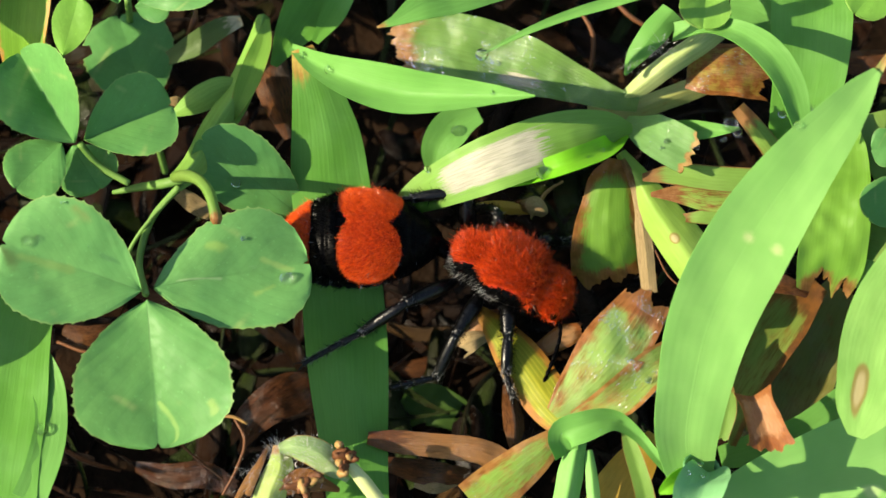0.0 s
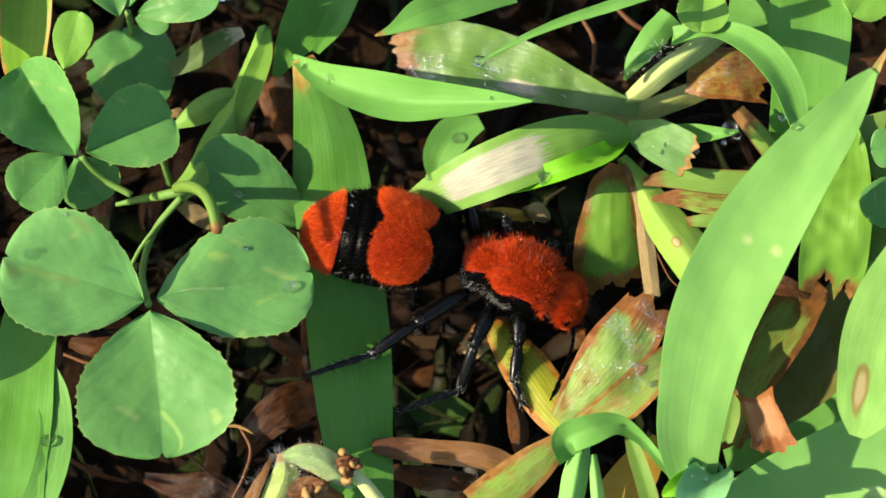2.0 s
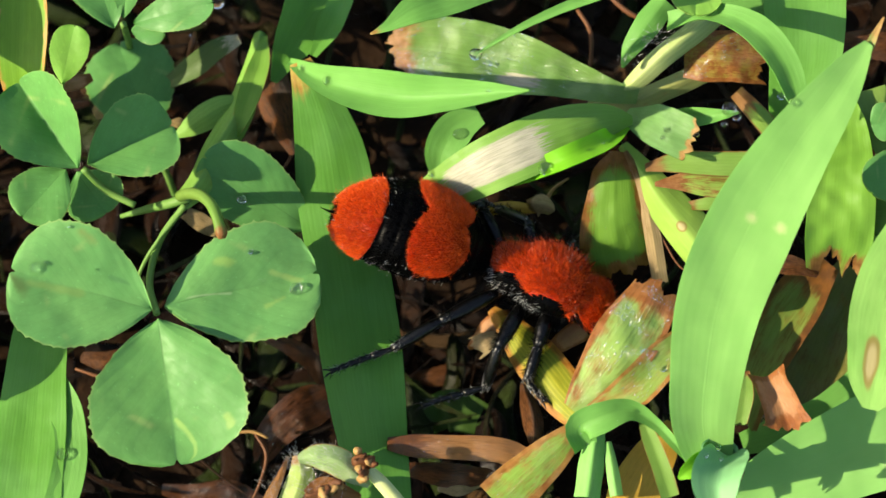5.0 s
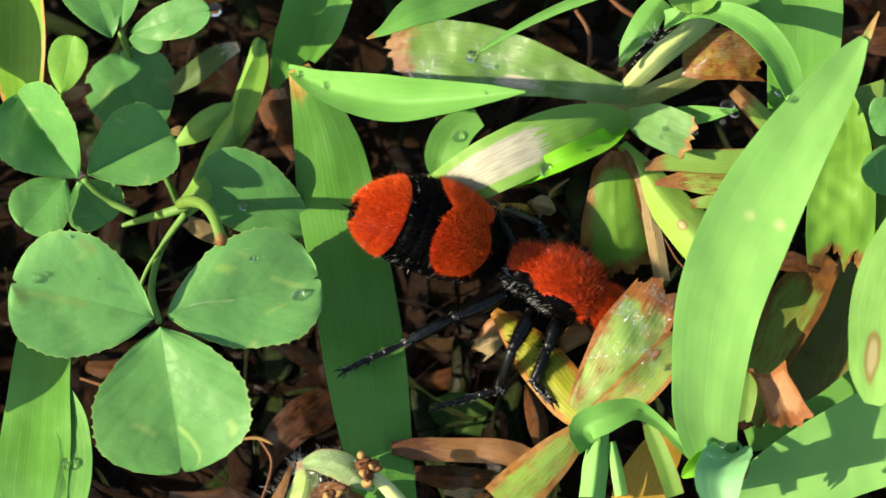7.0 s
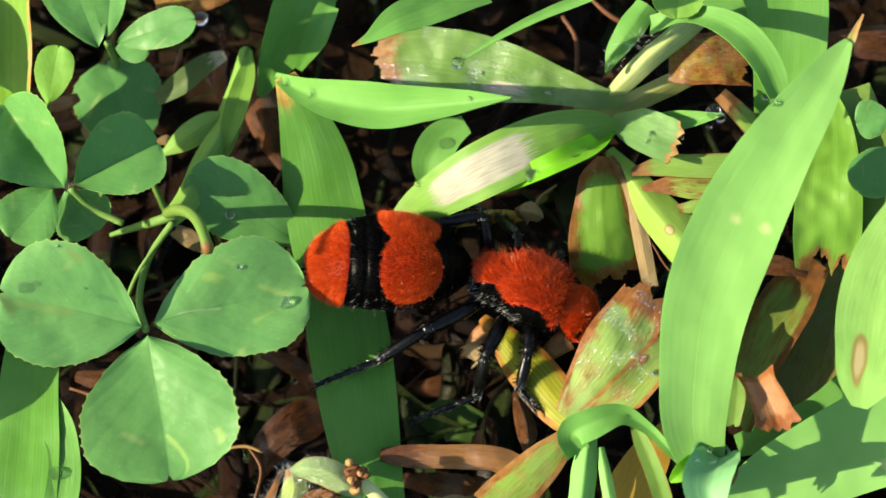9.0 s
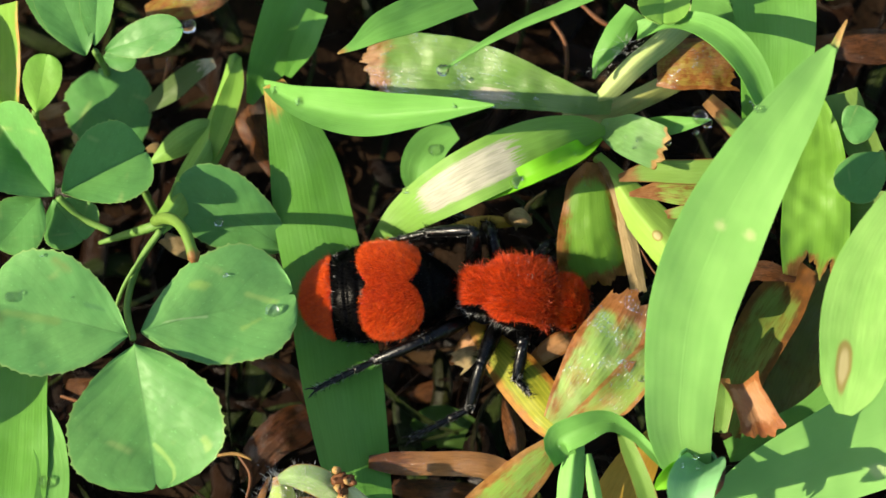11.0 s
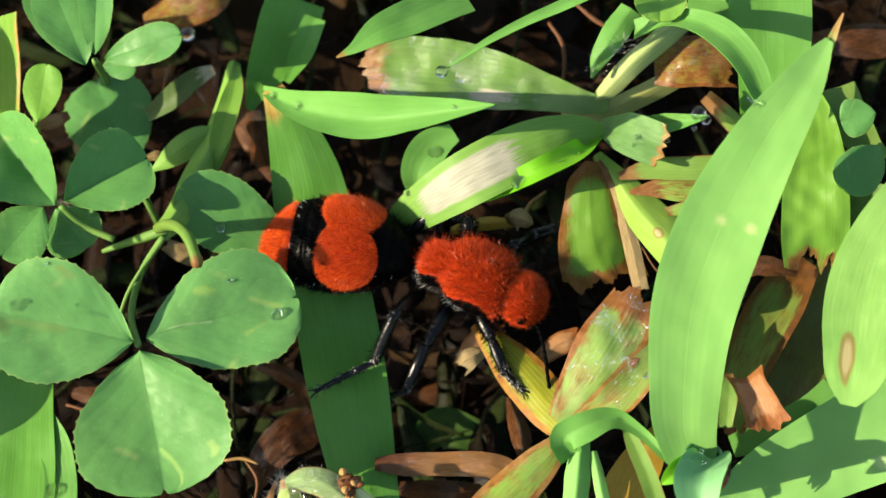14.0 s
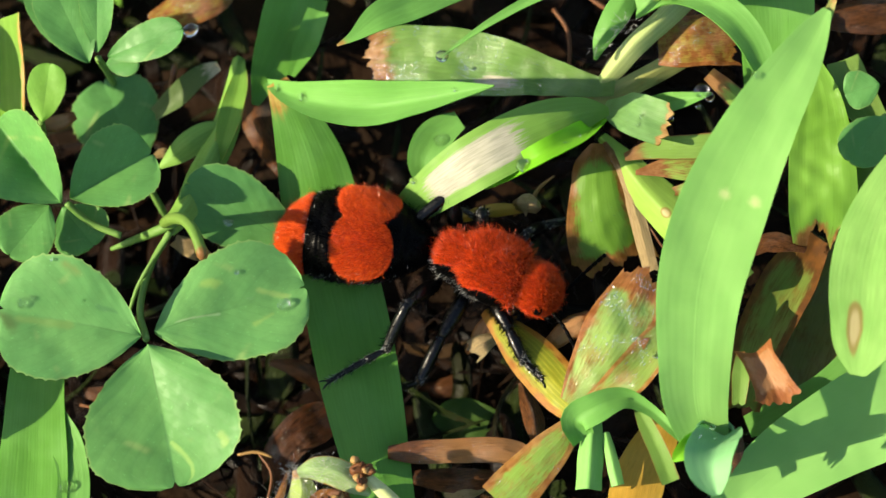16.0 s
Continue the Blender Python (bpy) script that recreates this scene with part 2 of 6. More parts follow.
GREEN, GREEN2, YGREEN = (0.11, 0.29, 0.058), (0.145, 0.355, 0.078), (0.22, 0.37, 0.06)
BROWN, TAN, RED, DARK = (0.27, 0.1, 0.024), (0.46, 0.29, 0.11), (0.32, 0.09, 0.025), (0.1, 0.04, 0.014)
LEAF = {
    "fresh": leaf_material("fresh_grass", (0.185, 0.41, 0.105), (0.215, 0.45, 0.12), 0.035, 3, streaks=0.06, pale_spots=True),
    "fresh2": leaf_material("green_grass", GREEN, GREEN2, 0.12, 6, streaks=0.2),
    "ribbed": leaf_material("ribbed_grass", (0.1, 0.28, 0.04), GREEN2, 0.16, 6, rough=0.38, streaks=0.18),
    "olive": leaf_material("olive_grass", (0.1, 0.19, 0.04), (0.16, 0.26, 0.05), 0.3, 6, BROWN, TAN, -0.75),
    "crease": leaf_material("creased_grass", (0.08, 0.24, 0.03), GREEN, 0.14, 5, (0.42, 0.2, 0.05), (0.5, 0.4, 0.1), -1.2, head=0.14),
    "tornbrown": leaf_material("torn_olive_grass", (0.11, 0.23, 0.05), (0.15, 0.27, 0.065), 0.25, 13, (0.26, 0.1, 0.03), (0.4, 0.22, 0.1), -1.25, head=0.2, pale=(0.5, 0.46, 0.33), pale_span=(0.66, 0.86, 0.46, 0.6), wet=1.0, rough=0.34, lengthwise=0.4),
    "tornbrown2": leaf_material("torn_green_grass", (0.12, 0.25, 0.075), (0.15, 0.3, 0.09), 0.2, 8, BROWN, TAN, -1.1, tail=0.12, wet=0.3),
    "tipbrown": leaf_material("pale_tipped_grass", GREEN, GREEN2, 0.3, 6, TAN, BROWN, -1.3, head=0.16),
    "drytip": leaf_material("drying_grass_tip", (0.185, 0.41, 0.1), (0.215, 0.45, 0.115), 0.05, 3, TAN, (0.4, 0.22, 0.08), -0.9, head=0.8, streaks=0.1),
    "bleached": leaf_material("bleached_grass", (0.15, 0.31, 0.055), (0.2, 0.36, 0.075), 0.2, 8, TAN, BROWN, -1.4, pale=(0.5, 0.475, 0.38), pale_span=(0.2, 0.78, 0.3, 0.66)),
    "withered": leaf_material("withered_sheath", (0.13, 0.27, 0.033), (0.1, 0.22, 0.028), 0.12, 6, (0.17, 0.055, 0.012), (0.28, 0.12, 0.035), -0.85, head=0.28, tail=0.16, edge=0.3, rough=0.38, lengthwise=0.3, streaks=0.2),
    "withered2": leaf_material("withered_blade", (0.13, 0.2, 0.035), (0.2, 0.24, 0.05), 0.3, 8, (0.2, 0.08, 0.02), DARK, -0.1, head=0.25, edge=0.2, lengthwise=0.4),
    "sheath": leaf_material("yellow_sheath", YGREEN, (0.28, 0.43, 0.09), 0.15, 6, thin=0.3, spot=(0.52, 0.5, 3.6, 0.12)),
    "streaked": leaf_material("streaked_grass", (0.15, 0.28, 0.05), (0.19, 0.32, 0.07), 0.2, 8, (0.16, 0.06, 0.018), (0.28, 0.15, 0.055), -0.8, head=0.22, edge=0.08, lengthwise=0.4),
    "deadbrown": leaf_material("wet_dead_leaf", (0.26, 0.14, 0.03), (0.24, 0.22, 0.04), 0.3, 10, (0.2, 0.07, 0.018), (0.3, 0.13, 0.04), 0.25, edge=0.1, wet=1.0, rough=0.28),
    "palestem": leaf_material("pale_stem", (0.34, 0.41, 0.16), (0.28, 0.37, 0.12), 0.3, 7, thin=0.25),
    "olivestem": leaf_material("brown_olive_stem", (0.24, 0.26, 0.08), (0.3, 0.32, 0.12), 0.3, 6, BROWN, TAN, -0.5, thin=0.15),
    "olivestem2": leaf_material("ribbed_olive_stem", (0.13, 0.27, 0.045), (0.18, 0.32, 0.06), 0.4, 6, (0.36, 0.18, 0.04), TAN, -1.2, thin=0.25),
    "lightstem": leaf_material("light_green_stem", (0.17, 0.4, 0.1), (0.22, 0.45, 0.12), 0.2, 5, thin=0.35),
    "tanpatch": leaf_material("tan_tipped_grass", (0.19, 0.4, 0.085), (0.24, 0.45, 0.11), 0.15, 5, (0.42, 0.24, 0.07), (0.5, 0.38, 0.16), -1.6, spot=(0.66, 0.82, 1.0, 0.14)),
    "orangecurl": leaf_material("orange_dead_leaf", (0.27, 0.12, 0.045), (0.34, 0.18, 0.08), 0.25, 3, (0.17, 0.05, 0.012), (0.24, 0.085, 0.02), -0.7, head=0.22, tail=0.3, edge=0.2, thin=0.2, wet=0.3, rough=0.45, lengthwise=0.2, ridges=1.0, streaks=0.5),
    "orangeedge": leaf_material("orange_edged_grass", (0.12, 0.26, 0.025), (0.2, 0.36, 0.04), 0.3, 6, (0.5, 0.2, 0.04), TAN, -1.25, edge=0.17, thin=0.35),
    "darkbrown": leaf_material("dark_dead_leaf", (0.09, 0.1, 0.02), (0.13, 0.12, 0.03), 0.12, 4, (0.1, 0.038, 0.01), (0.16, 0.07, 0.018), -0.25, thin=0.2, wet=0.3, lengthwise=0.3),
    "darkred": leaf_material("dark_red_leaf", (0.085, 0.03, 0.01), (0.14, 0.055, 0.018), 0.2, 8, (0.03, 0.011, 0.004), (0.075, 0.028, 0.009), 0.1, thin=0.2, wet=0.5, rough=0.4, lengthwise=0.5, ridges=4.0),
    "redleaf": leaf_material("red_brown_leaf", (0.2, 0.34, 0.08), (0.27, 0.4, 0.11), 0.12, 12, (0.24, 0.075, 0.022), (0.36, 0.15, 0.05), -0.1, head=0.24, edge=0.14, wet=1.0, rough=0.33, lengthwise=0.05, streaks=0.12, patch=2.3),
    "redleaf2": leaf_material("mottled_leaf", (0.22, 0.34, 0.07), (0.28, 0.4, 0.1), 0.1, 11, (0.33, 0.12, 0.03), (0.44, 0.22, 0.07), -0.05, edge=0.14, wet=0.9, rough=0.35, lengthwise=0.1, patch=2.3),
    "yellow": leaf_material("yellow_leaf", (0.27, 0.26, 0.016), (0.19, 0.25, 0.025), 0.8, 11, (0.33, 0.11, 0.014), (0.44, 0.22, 0.04), -0.7, edge=0.28, tail=0.12, head=0.2, lengthwise=0.4),
    "ochre": leaf_material("ochre_leaf", (0.44, 0.24, 0.03), (0.48, 0.32, 0.06), 0.3, 8, (0.26, 0.1, 0.02), (0.4, 0.2, 0.045), -0.6, lengthwise=0.4),
    "browngreen": leaf_material("brown_green_leaf", (0.16, 0.28, 0.045), (0.2, 0.33, 0.06), 0.2, 9, (0.24, 0.085, 0.02), (0.36, 0.2, 0.06), -0.15, head=0.3, edge=0.24, wet=0.6, lengthwise=0.5, streaks=0.15),
    "straw": leaf_material("dry_straw", (0.28, 0.11, 0.03), (0.38, 0.19, 0.075), 0.3, 4, (0.1, 0.03, 0.009), (0.2, 0.07, 0.02), -0.4, head=0.4, thin=0.2, wet=0.8, rough=0.38, lengthwise=0.5, ridges=4.0),
    "tan": leaf_material("tan_dead_leaf", (0.26, 0.18, 0.08), (0.36, 0.27, 0.14), 0.25, 8, (0.13, 0.06, 0.02), (0.18, 0.1, 0.04), -0.2, thin=0.3, lengthwise=0.4, wet=0.3, ridges=3.5),
    # Green lowered to carry the leaf's shade; the pale dead patches are its own.
    "shadepatch": leaf_material("patchy_shade_dark_leaf", (0.035, 0.08, 0.012), (0.05, 0.1, 0.018), 0.15, 6, (0.16, 0.13, 0.08), (0.3, 0.27, 0.18), -1.2, tail=0.25),
    "cutend": leaf_material("brown_ended_grass", (0.16, 0.28, 0.05), (0.2, 0.32, 0.06), 0.3, 6, (0.16, 0.06, 0.02), (0.28, 0.14, 0.05), -0.6, head=0.35, edge=0.1),
    "streakbrown": leaf_material("brown_streaked_grass", (0.17, 0.28, 0.05), (0.22, 0.33, 0.07), 0.25, 8, (0.17, 0.065, 0.02), (0.28, 0.14, 0.055), 0.05, head=0.3, lengthwise=0.3),
    # Olive base darkened for the shadow over this blade; the tip is truly pale.
    "paletip": leaf_material("shade_dark_leaf_with_pale_tip", (0.05, 0.09, 0.02), (0.06, 0.1, 0.025), 0.2, 6, (0.4, 0.36, 0.24), (0.3, 0.26, 0.16), -1.3, head=0.4, thin=0.2),
    "youngleaf": leaf_material("teal_young_leaf", (0.16, 0.4, 0.17), (0.2, 0.44, 0.19), 0.08, 6, streaks=0.1, thin=0.4, rough=0.5),
    "brightleaf": leaf_material("bright_green_leaf", (0.16, 0.46, 0.02), (0.2, 0.5, 0.035), 0.1, 5, streaks=0.15, thin=0.5),
    "ivory": leaf_material("ivory_dry_sheath", (0.42, 0.3, 0.15), (0.5, 0.38, 0.21), 0.5, 6, (0.2, 0.1, 0.035), (0.3, 0.18, 0.075), -0.35, head=0.3, thin=0.25, lengthwise=0.5, ridges=5.0),
    "orangelight": leaf_material("yellow_green_grass", (0.13, 0.28, 0.035), (0.17, 0.32, 0.05), 0.2, 5, (0.4, 0.16, 0.03), TAN, -1.7, edge=0.12),
    # Wet red-brown, with the shade of the gaps darkened into its base colour.
    "wetred": leaf_material("shade_dark_wet_red_leaf", (0.05, 0.016, 0.005), (0.085, 0.03, 0.009), 0.1, 6, (0.015, 0.0055, 0.0015), (0.04, 0.014, 0.004), 0.1, thin=0.25, wet=1.0, rough=0.4, ridges=2.0),
    "lightbract": leaf_material("light_bract", (0.28, 0.38, 0.1), (0.36, 0.44, 0.16), 0.3, 6, BROWN, TAN, -0.9, head=0.2),
    "ribbedtail": leaf_material("brown_ended_ribbed_grass", (0.13, 0.29, 0.035), (0.16, 0.34, 0.05), 0.14, 6, (0.16, 0.06, 0.014), (0.3, 0.15, 0.045), -1.35, tail=0.18, rough=0.38, streaks=0.18),
    "freshmarks": leaf_material("fresh_grass_with_pale_marks", (0.185, 0.41, 0.1), (0.215, 0.45, 0.115), 0.035, 3, streaks=0.06, marks=((0.46, 0.554), (0.81, 0.561))),
    "clover": leaf_material("clover_leaf", (0.098, 0.28, 0.072), (0.12, 0.315, 0.082), 0.1, 9, (0.25, 0.13, 0.05), None, -1.75, thin=0.38, clover=True, rough=0.46),
    "clover_west": leaf_material("clover_leaf_torn", (0.106, 0.29, 0.085), (0.135, 0.33, 0.096), 0.1, 9, thin=0.36, clover=True, rough=0.5, scars=(((0.36, 0.92), (0.38, 0.95), 0.1, (0.05, 0.02, 0.01)), ((0.47, 0.5), (0.44, 0.85), 0.04, (0.2, 0.3, 0.08)), ((0.9, 0.5), (0.93, 0.6), 0.05, (0.2, 0.2, 0.06)), ((0.75, 0.2), (0.7, 0.32), 0.03, (0.05, 0.15, 0.06)))),
    "clover_east": leaf_material("clover_leaf_marked", (0.106, 0.29, 0.085), (0.135, 0.33, 0.096), 0.1, 9, thin=0.36, clover=True, rough=0.5, scars=(((0.2, 0.38), (0.26, 0.46), 0.045, (0.3, 0.44, 0.1)), ((0.46, 0.15), (0.52, 0.42), 0.018, (0.34, 0.45, 0.24)), ((0.42, 0.72), (0.55, 0.88), 0.03, (0.3, 0.42, 0.12)), ((0.7, 0.62), (0.66, 0.74), 0.03, (0.3, 0.42, 0.1)))),
    "clover_south": leaf_material("clover_leaf_creased", (0.098, 0.27, 0.074), (0.125, 0.31, 0.084), 0.1, 9, thin=0.36, clover=True, rough=0.5, scars=(((0.47, 0.7), (0.28, 0.97), 0.022, (0.32, 0.48, 0.12)), ((0.5, 0.5), (0.5, 1.0), 0.016, (0.045, 0.14, 0.05)), ((0.14, 0.74), (0.1, 0.8), 0.03, (0.28, 0.4, 0.1)))),
    "clover2": leaf_material("blue_green_leaf", (0.08, 0.24, 0.066), (0.105, 0.28, 0.078), 0.1, 9, thin=0.38, clover=True, rough=0.42),
    "clover3": leaf_material("light_clover_leaf", (0.15, 0.35, 0.05), (0.2, 0.4, 0.07), 0.2, 9, thin=0.4, clover=True),
    "bract": leaf_material("papery_bract", (0.26, 0.38, 0.16), (0.36, 0.44, 0.24), 0.4, 9, BROWN, TAN, -1.1, edge=0.08),
    "hook": leaf_material("withering_stem", (0.075, 0.16, 0.022), (0.1, 0.16, 0.03), 0.2, 4, (0.13, 0.05, 0.016), (0.2, 0.1, 0.03), -1.2, tail=0.22, thin=0.1),
    "stemg": leaf_material("green_stem", (0.085, 0.18, 0.035), (0.11, 0.21, 0.045), 0.25, 4, thin=0.12),
    "twig": leaf_material("brown_twig", (0.07, 0.024, 0.007), (0.11, 0.04, 0.012), 0.3, 5, thin=0.0, wet=0.1, rough=0.55),
    "twigtan": leaf_material("tan_twig", (0.2, 0.11, 0.035), (0.28, 0.17, 0.06), 0.3, 5, thin=0.0),
    "palest": leaf_material("bud_stem", (0.36, 0.4, 0.16), (0.42, 0.46, 0.22), 0.3, 5, thin=0.1),
}


def water_material():
    k = Nodes("dew")
    glass = k.node("ShaderNodeBsdfPrincipled", Base_Color=(1, 1, 1), Roughness=0.05, IOR=1.33, Transmission_Weight=1.0)
    return k.finish(k.node("ShaderNodeMixShader", i_0=0.12, i_1=glass, i_2=k.node("ShaderNodeBsdfTransparent")))


def fine_dew_material():
    k = Nodes("fine_dew")
    gloss = k.node("ShaderNodeBsdfGlossy", Color=(1, 1, 1), Roughness=0.16)
    return k.finish(k.node("ShaderNodeMixShader", i_0=0.3, i_1=k.node("ShaderNodeBsdfTransparent"), i_2=gloss))


def soil_material():
    k = Nodes("shade_dark_wet_soil")
    obj = k.node("ShaderNodeTexCoord", out=3)
    a, b = k.noise(260.0, 5.0, 0.6, vec=obj), k.noise(1800.0, 4.0, 0.6, vec=obj)
    # Soil browns taken down so the gaps' deep shade is in the colour.
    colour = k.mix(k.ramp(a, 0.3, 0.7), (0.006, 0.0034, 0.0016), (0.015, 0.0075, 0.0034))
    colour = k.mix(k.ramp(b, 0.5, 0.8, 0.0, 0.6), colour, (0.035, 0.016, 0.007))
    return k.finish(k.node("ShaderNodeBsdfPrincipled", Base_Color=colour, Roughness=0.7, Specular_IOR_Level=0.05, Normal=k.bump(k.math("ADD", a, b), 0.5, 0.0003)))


def litter_material():
    """Wet dead grass, darkened for the shade under the blades: dark fibres along each piece, a few pale ones, glints of
    water.
    """
    k = Nodes("shade_dark_litter")
    pick = k.node("ShaderNodeNewGeometry", out=8)
    uv = k.node("ShaderNodeUVMap")
    obj = k.node("ShaderNodeTexCoord", out=3)
    fibre = k.noise(5.0, 4.0, 0.65, vec=k.node("ShaderNodeVectorMath", op="MULTIPLY", i_0=uv, i_1=(9.0, 1.3, 1.0)))
    patch = k.noise(420.0, 3.0, vec=obj)
    # Browns held near black: the shade between blades is in the colour.
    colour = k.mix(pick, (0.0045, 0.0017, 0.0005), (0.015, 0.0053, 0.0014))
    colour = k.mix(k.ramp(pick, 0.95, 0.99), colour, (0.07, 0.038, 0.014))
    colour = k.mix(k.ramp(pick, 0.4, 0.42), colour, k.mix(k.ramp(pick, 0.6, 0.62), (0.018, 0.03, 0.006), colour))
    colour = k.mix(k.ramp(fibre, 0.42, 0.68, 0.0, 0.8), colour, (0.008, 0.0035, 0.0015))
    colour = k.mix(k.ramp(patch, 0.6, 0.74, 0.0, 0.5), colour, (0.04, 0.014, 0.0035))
    relief = k.math("ADD", k.math("MULTIPLY", fibre, 1.5), k.noise(2600.0, 3.0, vec=obj))
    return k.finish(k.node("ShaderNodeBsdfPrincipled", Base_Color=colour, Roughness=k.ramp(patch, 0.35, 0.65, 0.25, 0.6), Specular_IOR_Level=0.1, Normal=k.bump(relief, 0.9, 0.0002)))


def insect_material(name, a, b, rough, coat=0.0, thin=0.0, pits=1600.0, shine=0.08):
    k = Nodes(name)
    obj = k.node("ShaderNodeTexCoord", out=3)
    grain = k.noise(pits, 3.0, vec=obj)
    colour = k.mix(k.ramp(grain, 0.3, 0.7), a, b)
    shader = k.node("ShaderNodeBsdfPrincipled", Base_Color=colour, Roughness=rough, Coat_Weight=coat, Coat_Roughness=0.15, Specular_IOR_Level=shine, Normal=k.bump(grain, 0.5, 0.00008))
    if thin:
        shader = k.node("ShaderNodeMixShader", i_0=thin, i_1=shader, i_2=k.node("ShaderNodeBsdfTranslucent", Color=colour))
    return k.finish(shader)


def hair_material(name, a, b, rough, thin, gloss=0.35):
    k = Nodes(name)
    pick = k.node("ShaderNodeNewGeometry", out=8)
    colour = k.mix(pick, a, b)
    shader = k.node("ShaderNodeBsdfPrincipled", Base_Color=colour, Roughness=rough, Specular_IOR_Level=gloss)
    return k.finish(k.node("ShaderNodeMixShader", i_0=thin, i_1=shader, i_2=k.node("ShaderNodeBsdfTranslucent", Color=colour)))


WATER, FINE_DEW, SOIL, LITTER = water_material(), fine_dew_material(), soil_material(), litter_material()
RED_SKIN = insect_material("red_cuticle", (0.16, 0.009, 0.004), (0.26, 0.018, 0.006), 0.45)
BLACK_SKIN = insect_material("black_cuticle", (0.0008, 0.0008, 0.0009), (0.0014, 0.0014, 0.0015), 0.3, 0.0, shine=0.025)
RED_HAIR = hair_material("red_orange_hair", (0.44, 0.022, 0.0025), (0.98, 0.18, 0.02), 0.32, 0.26, 0.5)
DEEP_HAIR = hair_material("deep_red_hair", (0.34, 0.012, 0.0015), (0.96, 0.13, 0.014), 0.32, 0.24, 0.5)
BLACK_HAIR = hair_material("black_hair", (0.0007, 0.0007, 0.0008), (0.0013, 0.0013, 0.0015), 0.32, 0.0, 0.025)
LEG_SKIN = insect_material("glossy_black_leg", (0.0008, 0.0008, 0.0009), (0.0015, 0.0015, 0.0016), 0.3, 0.12, pits=5200.0, shine=0.2)
SILVER_HAIR = hair_material("silvery_hair", (0.3, 0.3, 0.29), (0.75, 0.74, 0.7), 0.22, 0.2, 0.7)


# ---- mesh helpers ----
def mesh_object(name, verts, faces, mats, parent=None, label="", uvs=None, slots=None, smooth=True):
    """ONE mesh object from arrays in millimetres."""
    me = bpy.data.meshes.new(name)
    me.from_pydata([(x * MM, y * MM, z * MM) for x, y, z in verts], [], faces)
    for m in mats if isinstance(mats, (list, tuple)) else [mats]:
        me.materials.append(m)
    if smooth:
        me.polygons.foreach_set("use_smooth", [True] * len(me.polygons))
    if slots is not None:
        me.polygons.foreach_set("material_index", slots)
    if uvs is not None:
        layer = me.uv_layers.new(name="UVMap")
        index = np.empty(len(me.loops), dtype=np.int32)
        me.loops.foreach_get("vertex_index", index)
        layer.data.foreach_set("uv", np.asarray(uvs, dtype=np.float32)[index].ravel())
    me.validate()
    ob = new(name, me)
    if parent is not None:
        ob.parent = parent
    if label:
        tagged(ob, label)
    return ob


def spline(points, n):
    """n samples of a smooth curve through rows of numbers, spaced by length along the first three."""
    p = np.asarray(points, float)
    if len(p) == 2:
        return p[0] + (p[1] - p[0]) * np.linspace(0, 1, n)[:, None]
    step = np.r_[0, np.cumsum(np.sqrt(np.linalg.norm(np.diff(p[:, :3], axis=0), axis=1) ** 2) + 1e-9)]
    slope = np.gradient(p, step, axis=0)
    t = np.linspace(0, step[-1], n)
    k = np.clip(np.searchsorted(step, t, side="right") - 1, 0, len(p) - 2)
    h = (step[k + 1] - step[k])[:, None]
    s = ((t - step[k])[:, None]) / h
    return ((2 * s**3 - 3 * s**2 + 1) * p[k] + (s**3 - 2 * s**2 + s) * h * slope[k] + (-2 * s**3 + 3 * s**2) * p[k + 1] + (s**3 - s**2) * h * slope[k + 1])


def unit(a):
    return a / (np.linalg.norm(a, axis=-1, keepdims=True) + 1e-12)


def shell(top, normal, thick, u, v):
    """A thin closed sheet from a grid of points: verts, faces, uvs."""
    rows, cols = top.shape[:2]
    verts = np.concatenate([(top + normal * thick / 2).reshape(-1, 3), (top - normal * thick / 2).reshape(-1, 3)])
    n = rows * cols
    faces = []
    for i in range(rows - 1):
        for j in range(cols - 1):
            a, b, c, d = i * cols + j, i * cols + j + 1, (i + 1) * cols + j + 1, (i + 1) * cols + j
            faces += [(a, b, c, d), (n + d, n + c, n + b, n + a)]
    rim = [j for j in range(cols)] + [i * cols + cols - 1 for i in range(1, rows)] + [(rows - 1) * cols + j for j in range(cols - 2, -1, -1)] + [i * cols for i in range(rows - 2, 0, -1)]
    m, k = len(rim), 2 * n
    verts = np.concatenate([verts, verts[rim], verts[[n + r for r in rim]]])
    for a in range(m):
        b = (a + 1) % m
        faces.append((k + b, k + a, k + m + a, k + m + b))
    uv = np.stack([u, v], -1).reshape(-1, 2)
    return verts.tolist(), faces, np.concatenate([uv, uv, uv[rim], uv[rim]])


def lumps(grid, amount, scale, seed):
    """Uneven heights for a grid of points."""
    flat = grid.reshape(-1, 3)
    h = [noise.noise(Vector((p[0] * scale + seed, p[1] * scale, p[2] * scale))) + 0.5 * noise.noise(Vector((p[0] * scale * 2.7, p[1] * scale * 2.7 + seed, p[2] * scale * 2.7))) for p in flat]
    return np.array(h).reshape(grid.shape[:2]) * amount


